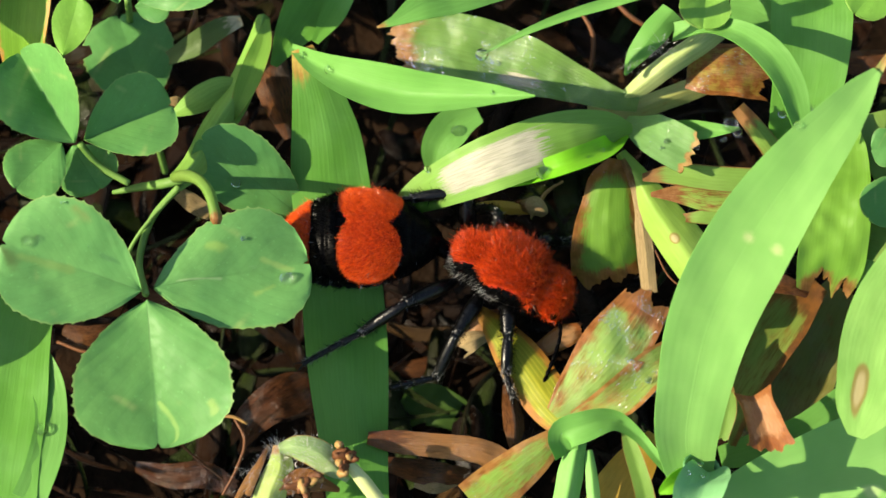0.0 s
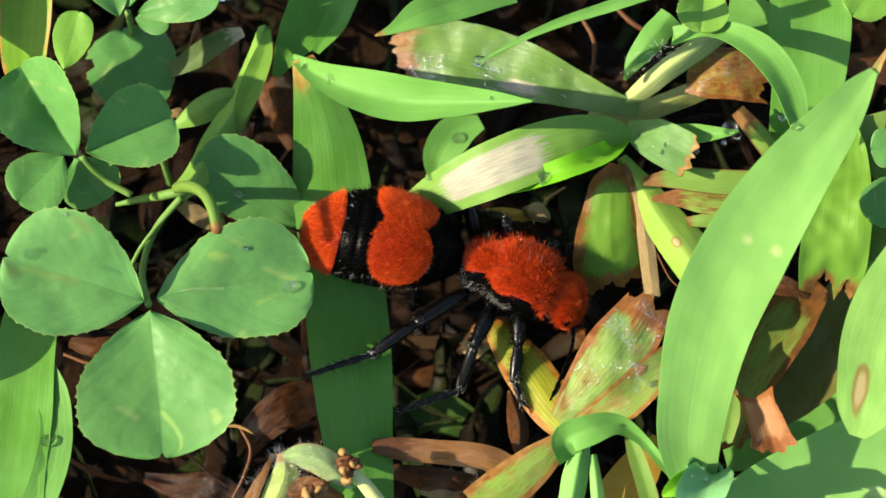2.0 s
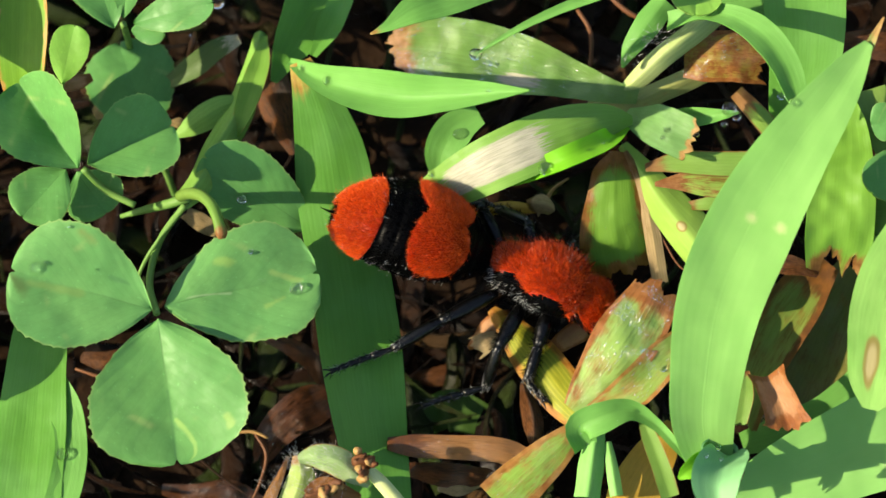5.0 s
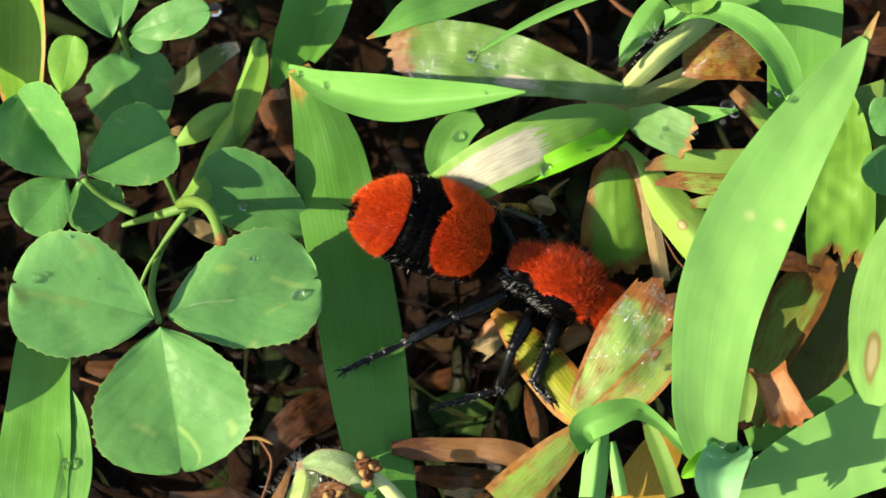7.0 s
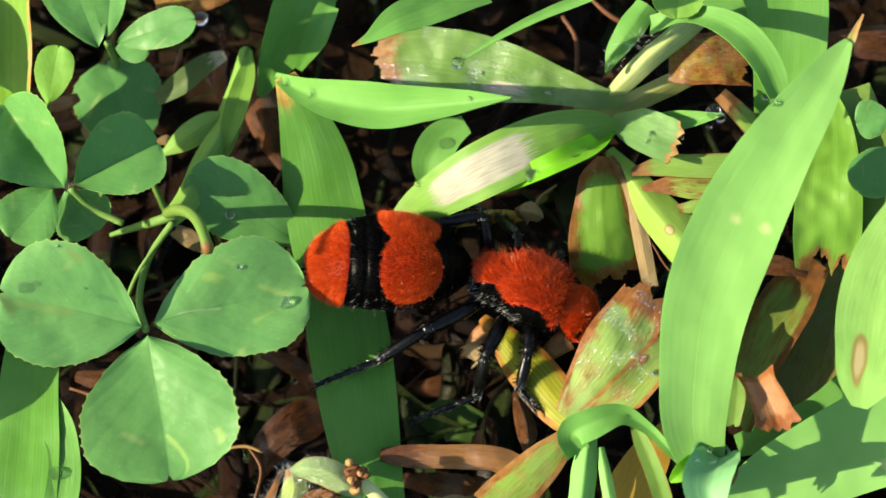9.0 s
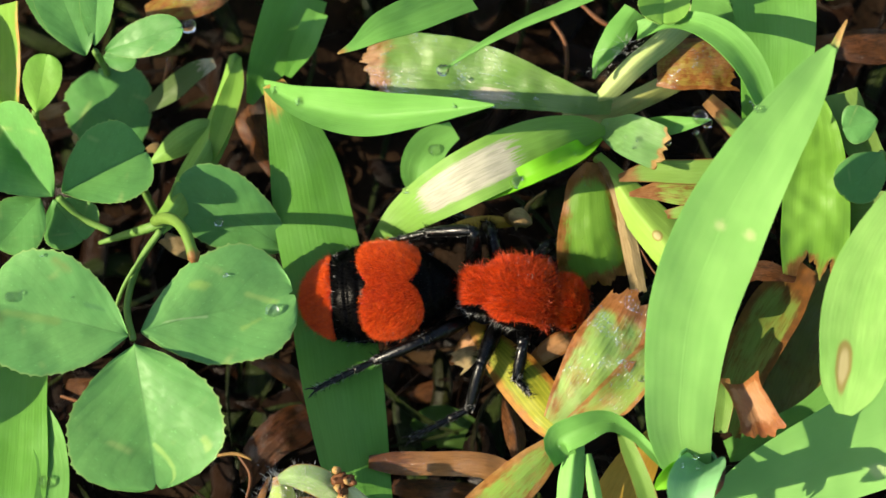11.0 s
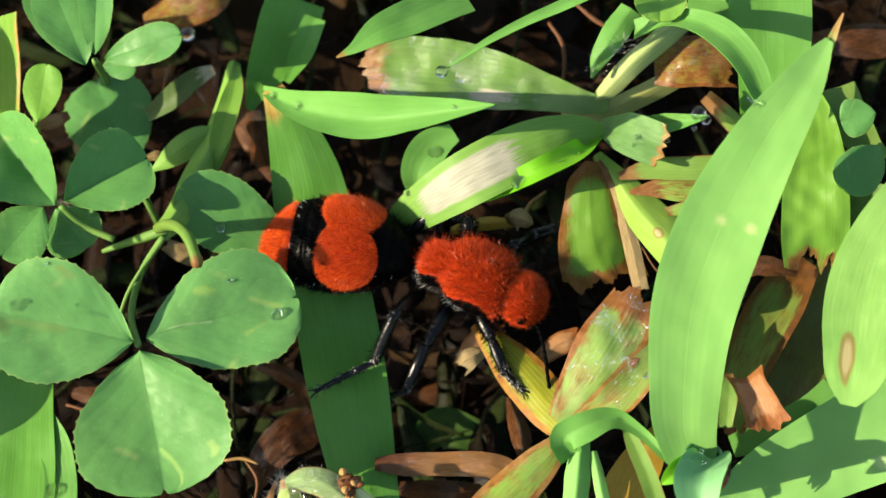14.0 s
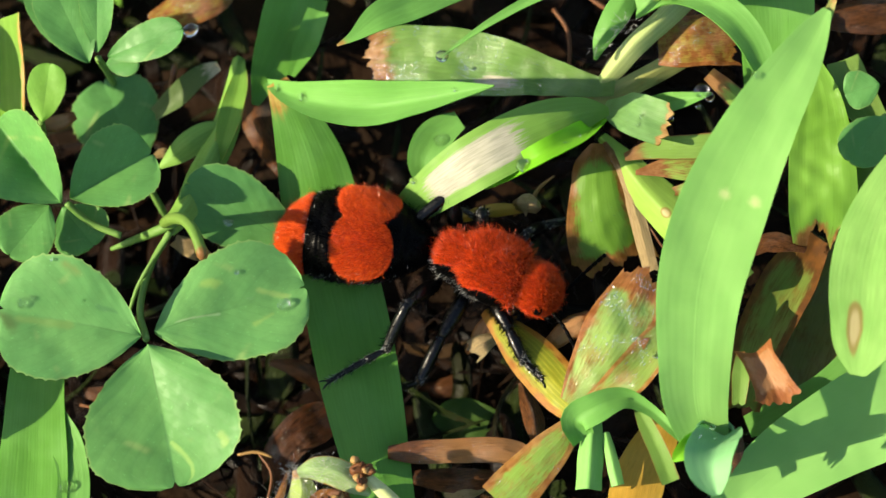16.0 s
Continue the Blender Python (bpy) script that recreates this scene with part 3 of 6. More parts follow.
def hair_strands(roots, ways, lengths, width, bend, rng):
    """Tapered bent hairs, three-sided, as one set of verts and faces."""
    n = len(roots)
    side = unit(np.cross(ways, rng.normal(0, 1, (n, 3))))
    other = np.cross(ways, side)
    drift = bend * rng.normal(0, 1, (n, 1)) * side + bend * np.array([-0.6, 0, -0.2])
    verts = np.empty((n, 7, 3))
    for ring, (at, size) in enumerate(((0.0, 1.0), (0.55, 0.8))):
        centre = roots + ways * lengths[:, None] * at + drift * lengths[:, None] * at * at
        for j in range(3):
            a = 2 * math.pi * j / 3
            verts[:, ring * 3 + j] = centre + (side * math.cos(a) + other * math.sin(a)) * width[:, None] * size
    verts[:, 6] = roots + ways * lengths[:, None] + drift * lengths[:, None]
    one = [(0, 1, 4, 3), (1, 2, 5, 4), (2, 0, 3, 5), (3, 4, 6), (4, 5, 6), (5, 3, 6)]
    faces = [tuple(k * 7 + q for q in f) for k in range(n) for f in one]
    return verts.reshape(-1, 3).tolist(), faces


UP = unit(np.array([0.0, -0.2, 1.0]))
GROUPS = {"grass_blade": "grass blades in the turf", "dead_leaf": "dead leaves in the turf", "grass_stem": "grass stems in the turf", "clover_leaf": "clover leaves", "dry_stem": "dry stems on the soil", "clover_stem": "clover stems"}
CATEGORY = {"grass_blade": "grass", "dead_leaf": "dead leaf", "grass_stem": "grass stem", "clover_leaf": "clover", "dry_stem": "twig", "clover_stem": "stem", "grass_sheath": "grass stem", "seedling": "plant"}


def fine_dew(grid, normal, count, rng, parent):
    """Very fine beads of wet on a leaf's upper face."""
    rows, cols = grid.shape[:2]
    verts, faces = [], []
    ring = [(math.cos(q), math.sin(q)) for q in np.linspace(0, 2 * math.pi, 6, endpoint=False)]
    for _ in range(count):
        i, j = rng.integers(1, rows - 1), rng.integers(1, cols - 1)
        q = rng.random(2)
        if count > 300 and rng.random() < 0.7:
            q[1] = round(q[1]) + rng.normal(0, 0.05)
        if count > 300 and i > rows * rng.uniform(0.3, 0.75):
            continue
        p = grid[i, j] + (grid[i - 1, j] - grid[i, j]) * q[0] + (grid[i, j - 1] - grid[i, j]) * q[1]
        n = normal[i, j]
        if count > 300 and noise.noise(Vector(p * 0.45)) + 0.6 * noise.noise(Vector(p * 1.3)) < 0.0:
            continue
        f = unit(grid[i - 1, j] - grid[i, j])
        e = unit(np.cross(f, n))
        r = 0.014 + 0.045 * rng.random() ** 4 if count < 300 else 0.02 + 0.04 * rng.random() ** 2
        stretch = rng.uniform(1.0, 3.0) if count > 300 else 1.0
        k = len(verts)
        for h, w in ((0.05, 1.0), (0.05 + 0.55 * r, 0.78)):
            verts += [tuple(p + n * h + (e * x + f * y * stretch) * r * w) for x, y in ring]
        verts.append(tuple(p + n * (0.05 + 0.85 * r)))
        for m in range(6):
            o = (m + 1) % 6
            faces += [(k + m, k + o, k + 6 + o, k + 6 + m), (k + 6 + m, k + 6 + o, k + 12)]
    ob = mesh_object("dew", verts, faces, FINE_DEW, label="fine beads of dew")
    ob.parent = parent
    ob.matrix_parent_inverse = (Matrix.Translation(parent.parent.location) @ parent.matrix_parent_inverse).inverted() if parent.parent else Matrix()
    return tagged(ob, kind="stuff")


def grass_plant(label, x, y):
    """The tuft that its blades and stems belong to, at its foot on the soil."""
    plant = tagged(new("grass_plant"), label, "grass", "grass plants in the turf")
    plant.location = (x * MM, y * MM, -7 * MM)
    return plant


def settle(ob, parent):
    """Parent ob, which is built in the world's place, under a thing that stands elsewhere."""
    ob.parent = parent
    ob.matrix_parent_inverse = Matrix.Translation(-parent.location)
    return ob


def blade(name, label, kind, line, keel=0.1, roll=0.0, ragged=0.0, wave=0.05, plant=None, dew=0):
    """A grass blade or strap-shaped leaf: rows of x, y, z and width in millimetres along its midrib; keel: how deep it is folded."""
    rng = np.random.default_rng(len(bpy.data.objects) + 11)
    length = np.linalg.norm(np.diff(np.array(line)[:, :3], axis=0), axis=1).sum()
    rows, cols = int(np.clip(length / 0.3, 24, 80)), 33 if ragged else 15
    c = spline(line, rows)
    tangent = unit(np.gradient(c[:, :3], axis=0))
    right = unit(np.cross(tangent, UP))
    face = np.cross(right, tangent)
    a = radians(roll)
    right, face = right * math.cos(a) + face * math.sin(a), face * math.cos(a) - right * math.sin(a)
    s = np.linspace(-1, 1, cols)
    half = np.clip(c[:, 3], 0.05, None)[:, None] / 2
    v = np.repeat(np.linspace(0, 1, rows)[:, None], cols, 1)
    u = np.repeat(((s + 1) / 2)[None], rows, 0)
    ends = np.zeros((rows, cols))
    if ragged:
        torn = np.interp(np.linspace(0, 6, cols), range(7), rng.normal(0, 1, 7)) * 0.13 + np.interp(np.linspace(0, 16, cols), range(17), rng.normal(0, 1, 17)) * 0.05 + rng.normal(0, 0.018, cols)
        torn = torn * ragged * c[:, 3].max()
        far_end = line[0][3] < line[-1][3]
        close = np.clip((np.linspace(0, 1, rows) - 0.8) / 0.2, 0, 1) if far_end else np.clip((0.2 - np.linspace(0, 1, rows)) / 0.2, 0, 1)
        ends = close[:, None] ** 2 * torn[None]
    bow = (np.abs(s) ** 1.3 * keel)[None] * half * 2 * (1 if keel > 0 else 1)
    ripple = wave * half * np.sin(np.linspace(0, 1, rows) * length * 0.55 + rng.uniform(0, 6))[:, None] * (s * np.abs(s))[None]
    edge = 1 + 0.02 * np.sin(np.linspace(0, 1, rows) * 13 + rng.uniform(0, 6))[:, None] * (np.abs(s) ** 4)[None]
    grid = (c[:, None, :3] + right[:, None] * (s[None] * half * edge)[..., None] + face[:, None] * (bow + ripple)[..., None] + tangent[:, None] * ends[..., None])
    normal = np.repeat(face[:, None], cols, 1)
    grid = grid + normal * (lumps(grid, 0.1 + 0.22 * ragged, 0.35, rng.uniform(0, 50)))[..., None]
    verts, faces, uvs = shell(grid, normal, 0.12, u, v)
    ob = mesh_object(name, verts, faces, LEAF[kind], uvs=uvs)
    if plant:
        tagged(settle(ob, plant), label)
    else:
        tagged(ob, label, CATEGORY[name], GROUPS.get(name, ""))
    if dew:
        fine_dew(grid, normal, dew, rng, ob)
    return ob


def tube_arrays(line, sides=8):
    """A round stem: rows of x, y, z and full width."""
    length = np.linalg.norm(np.diff(np.array(line)[:, :3], axis=0), axis=1).sum()
    rows = int(np.clip(length / 0.3, 8, 50))
    c = spline(line, rows)
    tangent = unit(np.gradient(c[:, :3], axis=0))
    hint = np.array([0.13, 0.21, 0.97])
    right = unit(np.cross(tangent, hint))
    face = np.cross(right, tangent)
    verts, faces, uvs = [], [], []
    for i in range(rows):
        for j in range(sides):
            a = 2 * math.pi * j / sides
            verts.append((c[i, :3] + (right[i] * math.cos(a) + face[i] * math.sin(a)) * max(c[i, 3], 0.03) / 2).tolist())
            uvs.append((abs(j / sides * 2 - 1), i / (rows - 1)))
    for i in range(rows - 1):
        for j in range(sides):
            k = (j + 1) % sides
            faces.append((i * sides + j, i * sides + k, (i + 1) * sides + k, (i + 1) * sides + j))
    faces += [tuple(range(sides - 1, -1, -1)), tuple((rows - 1) * sides + j for j in range(sides))]
    return verts, faces, uvs


def stem(name, label, kind, line, parent=None):
    verts, faces, uvs = tube_arrays(line)
    ob = mesh_object(name, verts, faces, LEAF[kind], uvs=uvs)
    if parent is not None:
        return tagged(settle(ob, parent), label)
    return tagged(ob, label, CATEGORY[name], GROUPS.get(name, ""))


def leaflet(kind, base, tip, width, fold, roll, parent):
    """A broad toothed clover leaflet with a notch at its tip, folded along the midrib."""
    rng = np.random.default_rng(len(bpy.data.objects) + 5)
    base, tip = np.array(base, float), np.array(tip, float)
    along = tip - base
    size = np.linalg.norm(along)
    along = along / size
    right = unit(np.cross(along, UP))
    face = np.cross(right, along)
    a = radians(roll)
    right, face = right * math.cos(a) + face * math.sin(a), face * math.cos(a) - right * math.sin(a)
    rows, cols = 105, 41
    v = np.linspace(0.0, 1.0, rows)
    outline = np.interp(v, [0, 0.03, 0.1, 0.2, 0.35, 0.5, 0.65, 0.78, 0.88, 0.95, 0.985, 1.0], [0.02, 0.13, 0.35, 0.58, 0.83, 0.96, 1.0, 0.95, 0.8, 0.58, 0.36, 0.2])
    s = np.linspace(-1, 1, cols)
    teeth = np.clip(1 - np.abs((np.arange(rows) + rng.integers(0, 7)) % 7 - 3) / 1.6, 0, 1) * (v > 0.18) * (v < 0.97) * rng.uniform(0.5, 1.3, rows)
    half = outline[:, None] * width / 2 * (1 + 0.034 * teeth[:, None] * (np.abs(s) > 0.97)[None] + 0.012 * np.sin(v * 17 + rng.uniform(0, 6))[:, None])
    notch = -0.035 * size * np.exp(-((s / 0.13) ** 2))[None] * np.clip((v - 0.8) / 0.2, 0, 1)[:, None] ** 2
    across = s[None] * half
    lift = np.abs(across) * fold * 1.0 - 0.10 * (v[:, None] ** 2) * size * 0.5
    lift = lift + 0.012 * width * np.sin(v * 9 + rng.uniform(0, 6))[:, None] * (np.abs(s) ** 2)[None]
    lift = lift - 0.10 * width * (np.abs(s)[None] ** 3) * np.sin(v * math.pi)[:, None] * (0.25 if fold < 0.2 else 0.0)
    lift = lift + 0.0012 * width * np.sin((v[:, None] - 0.5 * np.abs(s)[None]) * 40) * np.abs(s)[None] + 0.02 * width * np.sin(v[:, None] * 5 + s[None] * 3 + rng.uniform(0, 6))
    droop = 0.05 * size
    grid = base + along * (v[:, None] * size + notch)[..., None] + right * across[..., None] + face * (lift + droop * v[:, None] ** 1)[..., None]
    normal = np.repeat(np.repeat(face[None, None], rows, 0), cols, 1)
    grid = grid + normal * (lumps(grid, 0.2, 0.2, rng.uniform(0, 50)) + lumps(grid, 0.02, 0.9, rng.uniform(0, 50)))[..., None]
    verts, faces, uvs = shell(grid, normal, 0.13, np.repeat(((s + 1) / 2)[None], rows, 0), np.repeat(v[:, None], cols, 1))
    return mesh_object("leaflet", verts, faces, LEAF[kind], parent, uvs=uvs)


def clover(name, label, kind, centre, leaflets, stalk):
    plant = tagged(new(name), label, CATEGORY[name], GROUPS.get(name, ""))
    for n, (base, tip, width, fold, roll) in enumerate(leaflets):
        leaflet(kind if isinstance(kind, str) else kind[n], base, tip, width, fold, roll, plant)
    stem("stalk", "", "stemg", [(*p, 0.5) for p in stalk], plant)
    plant.location = [c * MM for c in stalk[-1]]
    for part in plant.children:
        part.matrix_parent_inverse = Matrix.Translation(-plant.location)
    return plant


def young_shoot(label, x, y):
    """The standing top of a grass plant: a young leaf rolled into an open tube, and one that folds back from it."""
    plant = tagged(new("grass_shoot"), label, "grass shoot")
    plant.location = (x * MM, y * MM, -7 * MM)
    rows, cols = 44, 60
    v, turn = np.linspace(0, 1, rows), np.linspace(0, 2.6 * math.pi, cols)
    across = np.linspace(0, 1, cols)
    rim = 10.8 - 1.5 * np.cos(turn - 0.6) * 0.5 - 1.1 * (across - 0.5) ** 2
    z = -7 + v[:, None] * (rim[None] + 7)
    radius = (0.62 + 0.5 * v[:, None] ** 3) * (1 + 0.16 * across[None]) + 0.03 * np.sin(turn * 3)[None]
    grid = np.stack([x - 0.5 + 0.5 * v[:, None] + radius * np.cos(turn)[None], y - 0.4 + 0.4 * v[:, None] + radius * np.sin(turn)[None] * 0.9, z + 0 * radius], -1)
    normal = unit(np.stack([np.cos(turn), np.sin(turn), np.full(cols, 0.0)], -1))[None].repeat(rows, 0)
    verts, faces, uvs = shell(grid, normal, 0.12, np.repeat(across[None], rows, 0), np.repeat(v[:, None], cols, 1))
    settle(mesh_object("rolled_leaf", verts, faces, LEAF["youngleaf"], uvs=uvs), plant)
    blade("folded_leaf", "pale teal young leaf folding back", "youngleaf", [(18.0, -14.6, 9.0, 1.4), (17.8, -15.6, 11.6, 2.6), (17.3, -16.8, 13.0, 3.3), (17.0, -18.0, 13.6, 3.2), (17.0, -19.1, 13.4, 2.2), (17.1, -19.9, 13.0, 0.6)], keel=0.28, roll=-10, plant=plant)
    blade("inner_leaf", "bright green inner leaf", "brightleaf", [(17.2, -15.2, 10.8, 0.6), (16.5, -15.9, 12.4, 1.4), (15.7, -16.4, 13.0, 1.6), (15.0, -16.8, 13.0, 1.0), (14.5, -17.1, 12.7, 0.2)], keel=0.2, roll=10, plant=plant)
    return plant


def flower_head(label, x, y):
    plant = tagged(new("flower_head"), label, "flower")
    plant.location = (x * MM, y * MM, -7 * MM)
    return plant


def clover_runner(label, x, y):
    plant = tagged(new("clover_runner"), label, "clover")
    plant.location = (x * MM, y * MM, -7 * MM)
    return plant


def florets(x, y, z, size, plant):
    """A cluster of dry brown florets."""
    rng = np.random.default_rng(int(abs(x) * 10) + 77)
    for k in range(13):
        p = rng.normal(0, 0.6 * size, 3) * [1, 1, 0.5]
        q = p + rng.normal(0, 0.5 * size, 3)
        verts, faces, uvs = tube_arrays([(x + p[0], y + p[1], z + p[2] - 0.3, 0.3 * size), (x + p[0] * 1.3, y + p[1] * 1.3, z + p[2] + 0.3, 1.1 * size), (x + q[0] * 1.6, y + q[1] * 1.6, z + p[2] + 0.8, 0.5 * size)])
        verts = [tuple(w) for w in np.array(verts) + rng.normal(0, 0.05, (len(verts), 3))]
        settle(mesh_object("floret", verts, faces, LEAF["twig" if k % 4 else "twigtan"], uvs=uvs), plant)


def bud_hair(x, y, z, size, n, plant):
    """Silky hairs on a bract."""
    rng = np.random.default_rng(int(abs(y) * 10) + 7)
    roots = np.array([x, y, z]) + rng.normal(0, 0.5 * size, (n, 3)) * [1, 1, 0.3]
    verts, faces = hair_strands(roots, unit(roots - np.array([x, y, z - 0.8]) + rng.normal(0, 0.4, (n, 3))), rng.uniform(0.25, 0.7, n), np.full(n, 0.008), 0.3, rng)
    settle(mesh_object("silky_hair", verts, faces, SILVER_HAIR, smooth=False), plant)


DROPS = {}


def water_drop(x, y, z, r):
    """A round bead of water, a little flattened where it sits."""
    key = round(r, 2)
    if key not in DROPS:
        bm = bmesh.new()
        bmesh.ops.create_uvsphere(bm, u_segments=20, v_segments=12, radius=1.0)
        for w in bm.verts:
            w.co.z *= 0.86 if w.co.z > 0 else 0.6
            w.co *= key * MM / 2 * 1.05
        me = bpy.data.meshes.new("water_drop")
        bm.to_mesh(me)
        bm.free()
        me.polygons.foreach_set("use_smooth", [True] * len(me.polygons))
        me.materials.append(WATER)
        DROPS[key] = me
    ob = new("water_drop", DROPS[key])
    ob.location = (x * MM, y * MM, z * MM)
    return tagged(ob, "clear round bead of dew on a leaf", "water drop", "dew drops")


# ---- ground and litter ----
def ground():
    """One sheet of soil, uneven under the turf, that runs out to the horizon."""
    near = np.linspace(-70, 70, 141)
    far = np.array([90, 130, 200, 400, 1000, 4000, 20000, 120000.0])
    axis = np.r_[-far[::-1], near, far]
    n = len(axis)
    verts = []
    for y in axis:
        for x in axis:
            h = -7.0
            if abs(x) <= 70 and abs(y) <= 70:
                h = -7.0 + 1.3 * noise.noise(Vector((x * 0.12, y * 0.12, 0.3))) + 0.6 * noise.noise(Vector((x * 0.5, y * 0.5, 4.1)))
            verts.append((x, y, h))
    faces = [(j * n + i, j * n + i + 1, (j + 1) * n + i + 1, (j + 1) * n + i) for j in range(n - 1) for i in range(n - 1)]
    tagged(mesh_object("ground", verts, faces, SOIL), "damp soil under the turf, coloured dark as in shade", "soil", kind="structure")


def litter():
    """Dead stalks, split sheaths and crumbs of leaf that lie about on the soil, with frayed ends."""
    rng = np.random.default_rng(4)
    verts, faces, uvs = [], [], []
    for _ in range(760):
        x, y = rng.uniform(-46, 46), rng.uniform(-32, 32)
        length, width, turn, z = rng.uniform(4, 15), rng.uniform(0.14, 0.5), rng.uniform(0, 6.28), rng.uniform(-6.3, -1.5)
        if rng.random() < 0.6:
            length, width, z = rng.uniform(3, 11), rng.uniform(0.8, 2.6), rng.uniform(-6.4, -3.2)
        d, e = np.array([math.cos(turn), math.sin(turn)]), np.array([-math.sin(turn), math.cos(turn)])
        tilt, bend, n, curl = rng.normal(0, 0.2), rng.normal(0, 0.45), 17, rng.uniform(-0.5, 0.35) * min(width, 1.6)
        twist, fray = rng.normal(0, 0.8), rng.uniform(0.05, 0.3)
        edge = np.cumsum(rng.normal(0, fray * 0.4, (n, 2)), axis=0) * 0.5
        blunt = rng.uniform(0.3, 1.0, 2)
        k = len(verts)
        for i in range(n):
            a = i / (n - 1) - 0.5
            taper = 1 - (blunt[0] if a < 0 else blunt[1]) * (2 * abs(a)) ** 5
            p = np.array([x, y]) + d * a * length + e * bend * (a * a) * length
            h = z + tilt * a * length + 0.35 * math.sin(a * 6 + x)
            for q, (side, lift) in enumerate(((-1, 0.0), (-0.5, 0.7), (0, 1.0), (0.5, 0.7), (1, 0.0), (0, 0.9))):
                w = width / 2 * taper * (1 + (edge[i, 0] if side < 0 else edge[i, 1]) * abs(side))
                c = p + e * side * w
                verts.append((c[0], c[1], h + curl * lift + math.sin(twist * a * 2) * side * w - (0.1 if q == 5 else 0)))
                uvs.append((side * 0.5 + 0.5 + 7 * x, a * length / 5 + y))
        for i in range(n - 1):
            for j in range(6):
                m = (j + 1) % 6
                faces.append((k + i * 6 + j, k + i * 6 + m, k + i * 6 + 6 + m, k + i * 6 + 6 + j))
    tagged(mesh_object("litter", verts, faces, LITTER, uvs=uvs), "brown dead stalks and crumbs littering the soil, coloured dark as in shade", "litter", kind="stuff")


def turf():
    """The lawn all round, added out of view to block low sun: blades of grass that rise and lean from the soil."""
    rng = np.random.default_rng(9)
    verts, faces = [], []
    while len(faces) < 70000:
        reach = 1.0 if len(faces) < 16000 else 2.4
        x, y = rng.uniform(-130, 130) * reach, rng.uniform(-120, 120) * reach
        if abs(x) < 40 and abs(y) < 29 or reach > 1 and abs(x) < 130 and abs(y) < 120:
            continue
        tall, wide, turn = rng.uniform(9, 24), rng.uniform(1.2, 4.5), rng.uniform(0, 6.28)
        lean, n, k = rng.uniform(0.3, 1.1), 6, len(verts)
        if x < 0:
            tall *= 0.75
        d, e = np.array([math.cos(turn), math.sin(turn)]), np.array([-math.sin(turn), math.cos(turn)])
        if abs(x + d[0] * tall * lean * 1.2) < 37 and abs(y + d[1] * tall * lean * 1.2) < 27:
            continue
        for i in range(n):
            a = i / (n - 1)
            p = np.array([x, y]) + d * tall * lean * a ** 1.4
            w = wide * (0.6 + 0.4 * math.sin(3.14 * a) - 0.58 * a**4) / 2
            for side in (-1, 0, 1):
                q = p + e * side * w
                verts.append((q[0], q[1], -7 + tall * (a - 0.25 * lean * a * a) + (0.0 if side else -0.25 * w)))
        for i in range(n - 1):
            for j in range(2):
                faces.append((k + i * 3 + j, k + i * 3 + j + 1, k + i * 3 + 4 + j, k + i * 3 + 3 + j))
    uvs = [((i % 3) / 2, ((i // 3) % 6) / 5) for i in range(len(verts))]
    tagged(mesh_object("turf", verts, faces, LEAF["fresh2"], uvs=uvs), "green lawn grass added all round, out of view", "grass", kind="stuff")


ground()
litter()
turf()

# ---- the plants ----
plant_a = grass_plant('tuft of grass with torn, bleached and withered blades', 12.7, 13.3)
plant_b = grass_plant('dying grass shoot with red-brown and yellow leaves', 9.2, -8.8)
plant_c = grass_plant('vigorous grass plant with broad bright green blades', 17.4, -12.9)
plant_d = grass_plant('grass plant with an upright and a sideways blade', -11.0, 19.2)
plant_e = grass_plant('green grass tuft with arching blades', 25.5, 14.8)
plant_f = grass_plant('green grass plant with ribbed blades beside clover', -29.9, -14.7)
plant_g = grass_plant('shaded grass plant with an orange-edged blade', -20.4, 26.2)
plant_h = grass_plant('old grass stem with olive shaded blades', -18.7, 9.2)
plant_j = flower_head('withered hairy flower head with papery bracts on a light green stem', -5.8, -12.6)
plant_i = grass_plant('withering grass in the shade of the broad blades', 27.6, 1.2)
blade('blade', 'broad bright green grass blade arching over the turf', 'freshmarks', [(16.7, -15.2, 9.8, 3.05), (16.4, -12.9, 11.3, 4.26), (16.8, -9.8, 13.0, 5.03), (17.7, -6.2, 15.2, 5.73), (20.1, -1.6, 18.0, 5.83), (23.3, 2.9, 20.2, 4.83), (26.1, 6.2, 21.6, 3.21), (27.6, 8.1, 22.2, 1.82), (28.5, 9.2, 22.5, 0.6)], keel=0.06, roll=-6, plant=plant_c)
blade('blade', 'smooth green grass blade folded along its midrib, pointing sideways', 'fresh2', [(-10.6, 15.1, 10.4, 0.46), (-8.9, 13.3, 12.0, 1.53), (-5.7, 11.1, 14.2, 2.82), (-2.6, 9.6, 16.2, 3.11), (0.5, 8.8, 18.0, 2.49), (3.5, 8.2, 19.7, 1.35), (6.0, 7.7, 21.1, 0.11)], keel=0.34, roll=0, plant=plant_d)
blade('blade', 'upright green grass blade with a yellowed brown crease', 'crease', [(-9.9, 14.9, 11.0, 1.53), (-9.0, 12.4, 10.2, 3.21), (-8.2, 9.1, 9.6, 4.67), (-7.8, 5.6, 8.9, 5.4), (-7.1, 0.5, 8.2, 5.66), (-6.6, -4.6, 7.4, 5.59), (-6.2, -9.2, 6.6, 5.13), (-5.9, -12.3, 6.2, 4.67), (-5.5, -17.4, 6.0, 4.21)], keel=-0.05, roll=4, plant=plant_d)
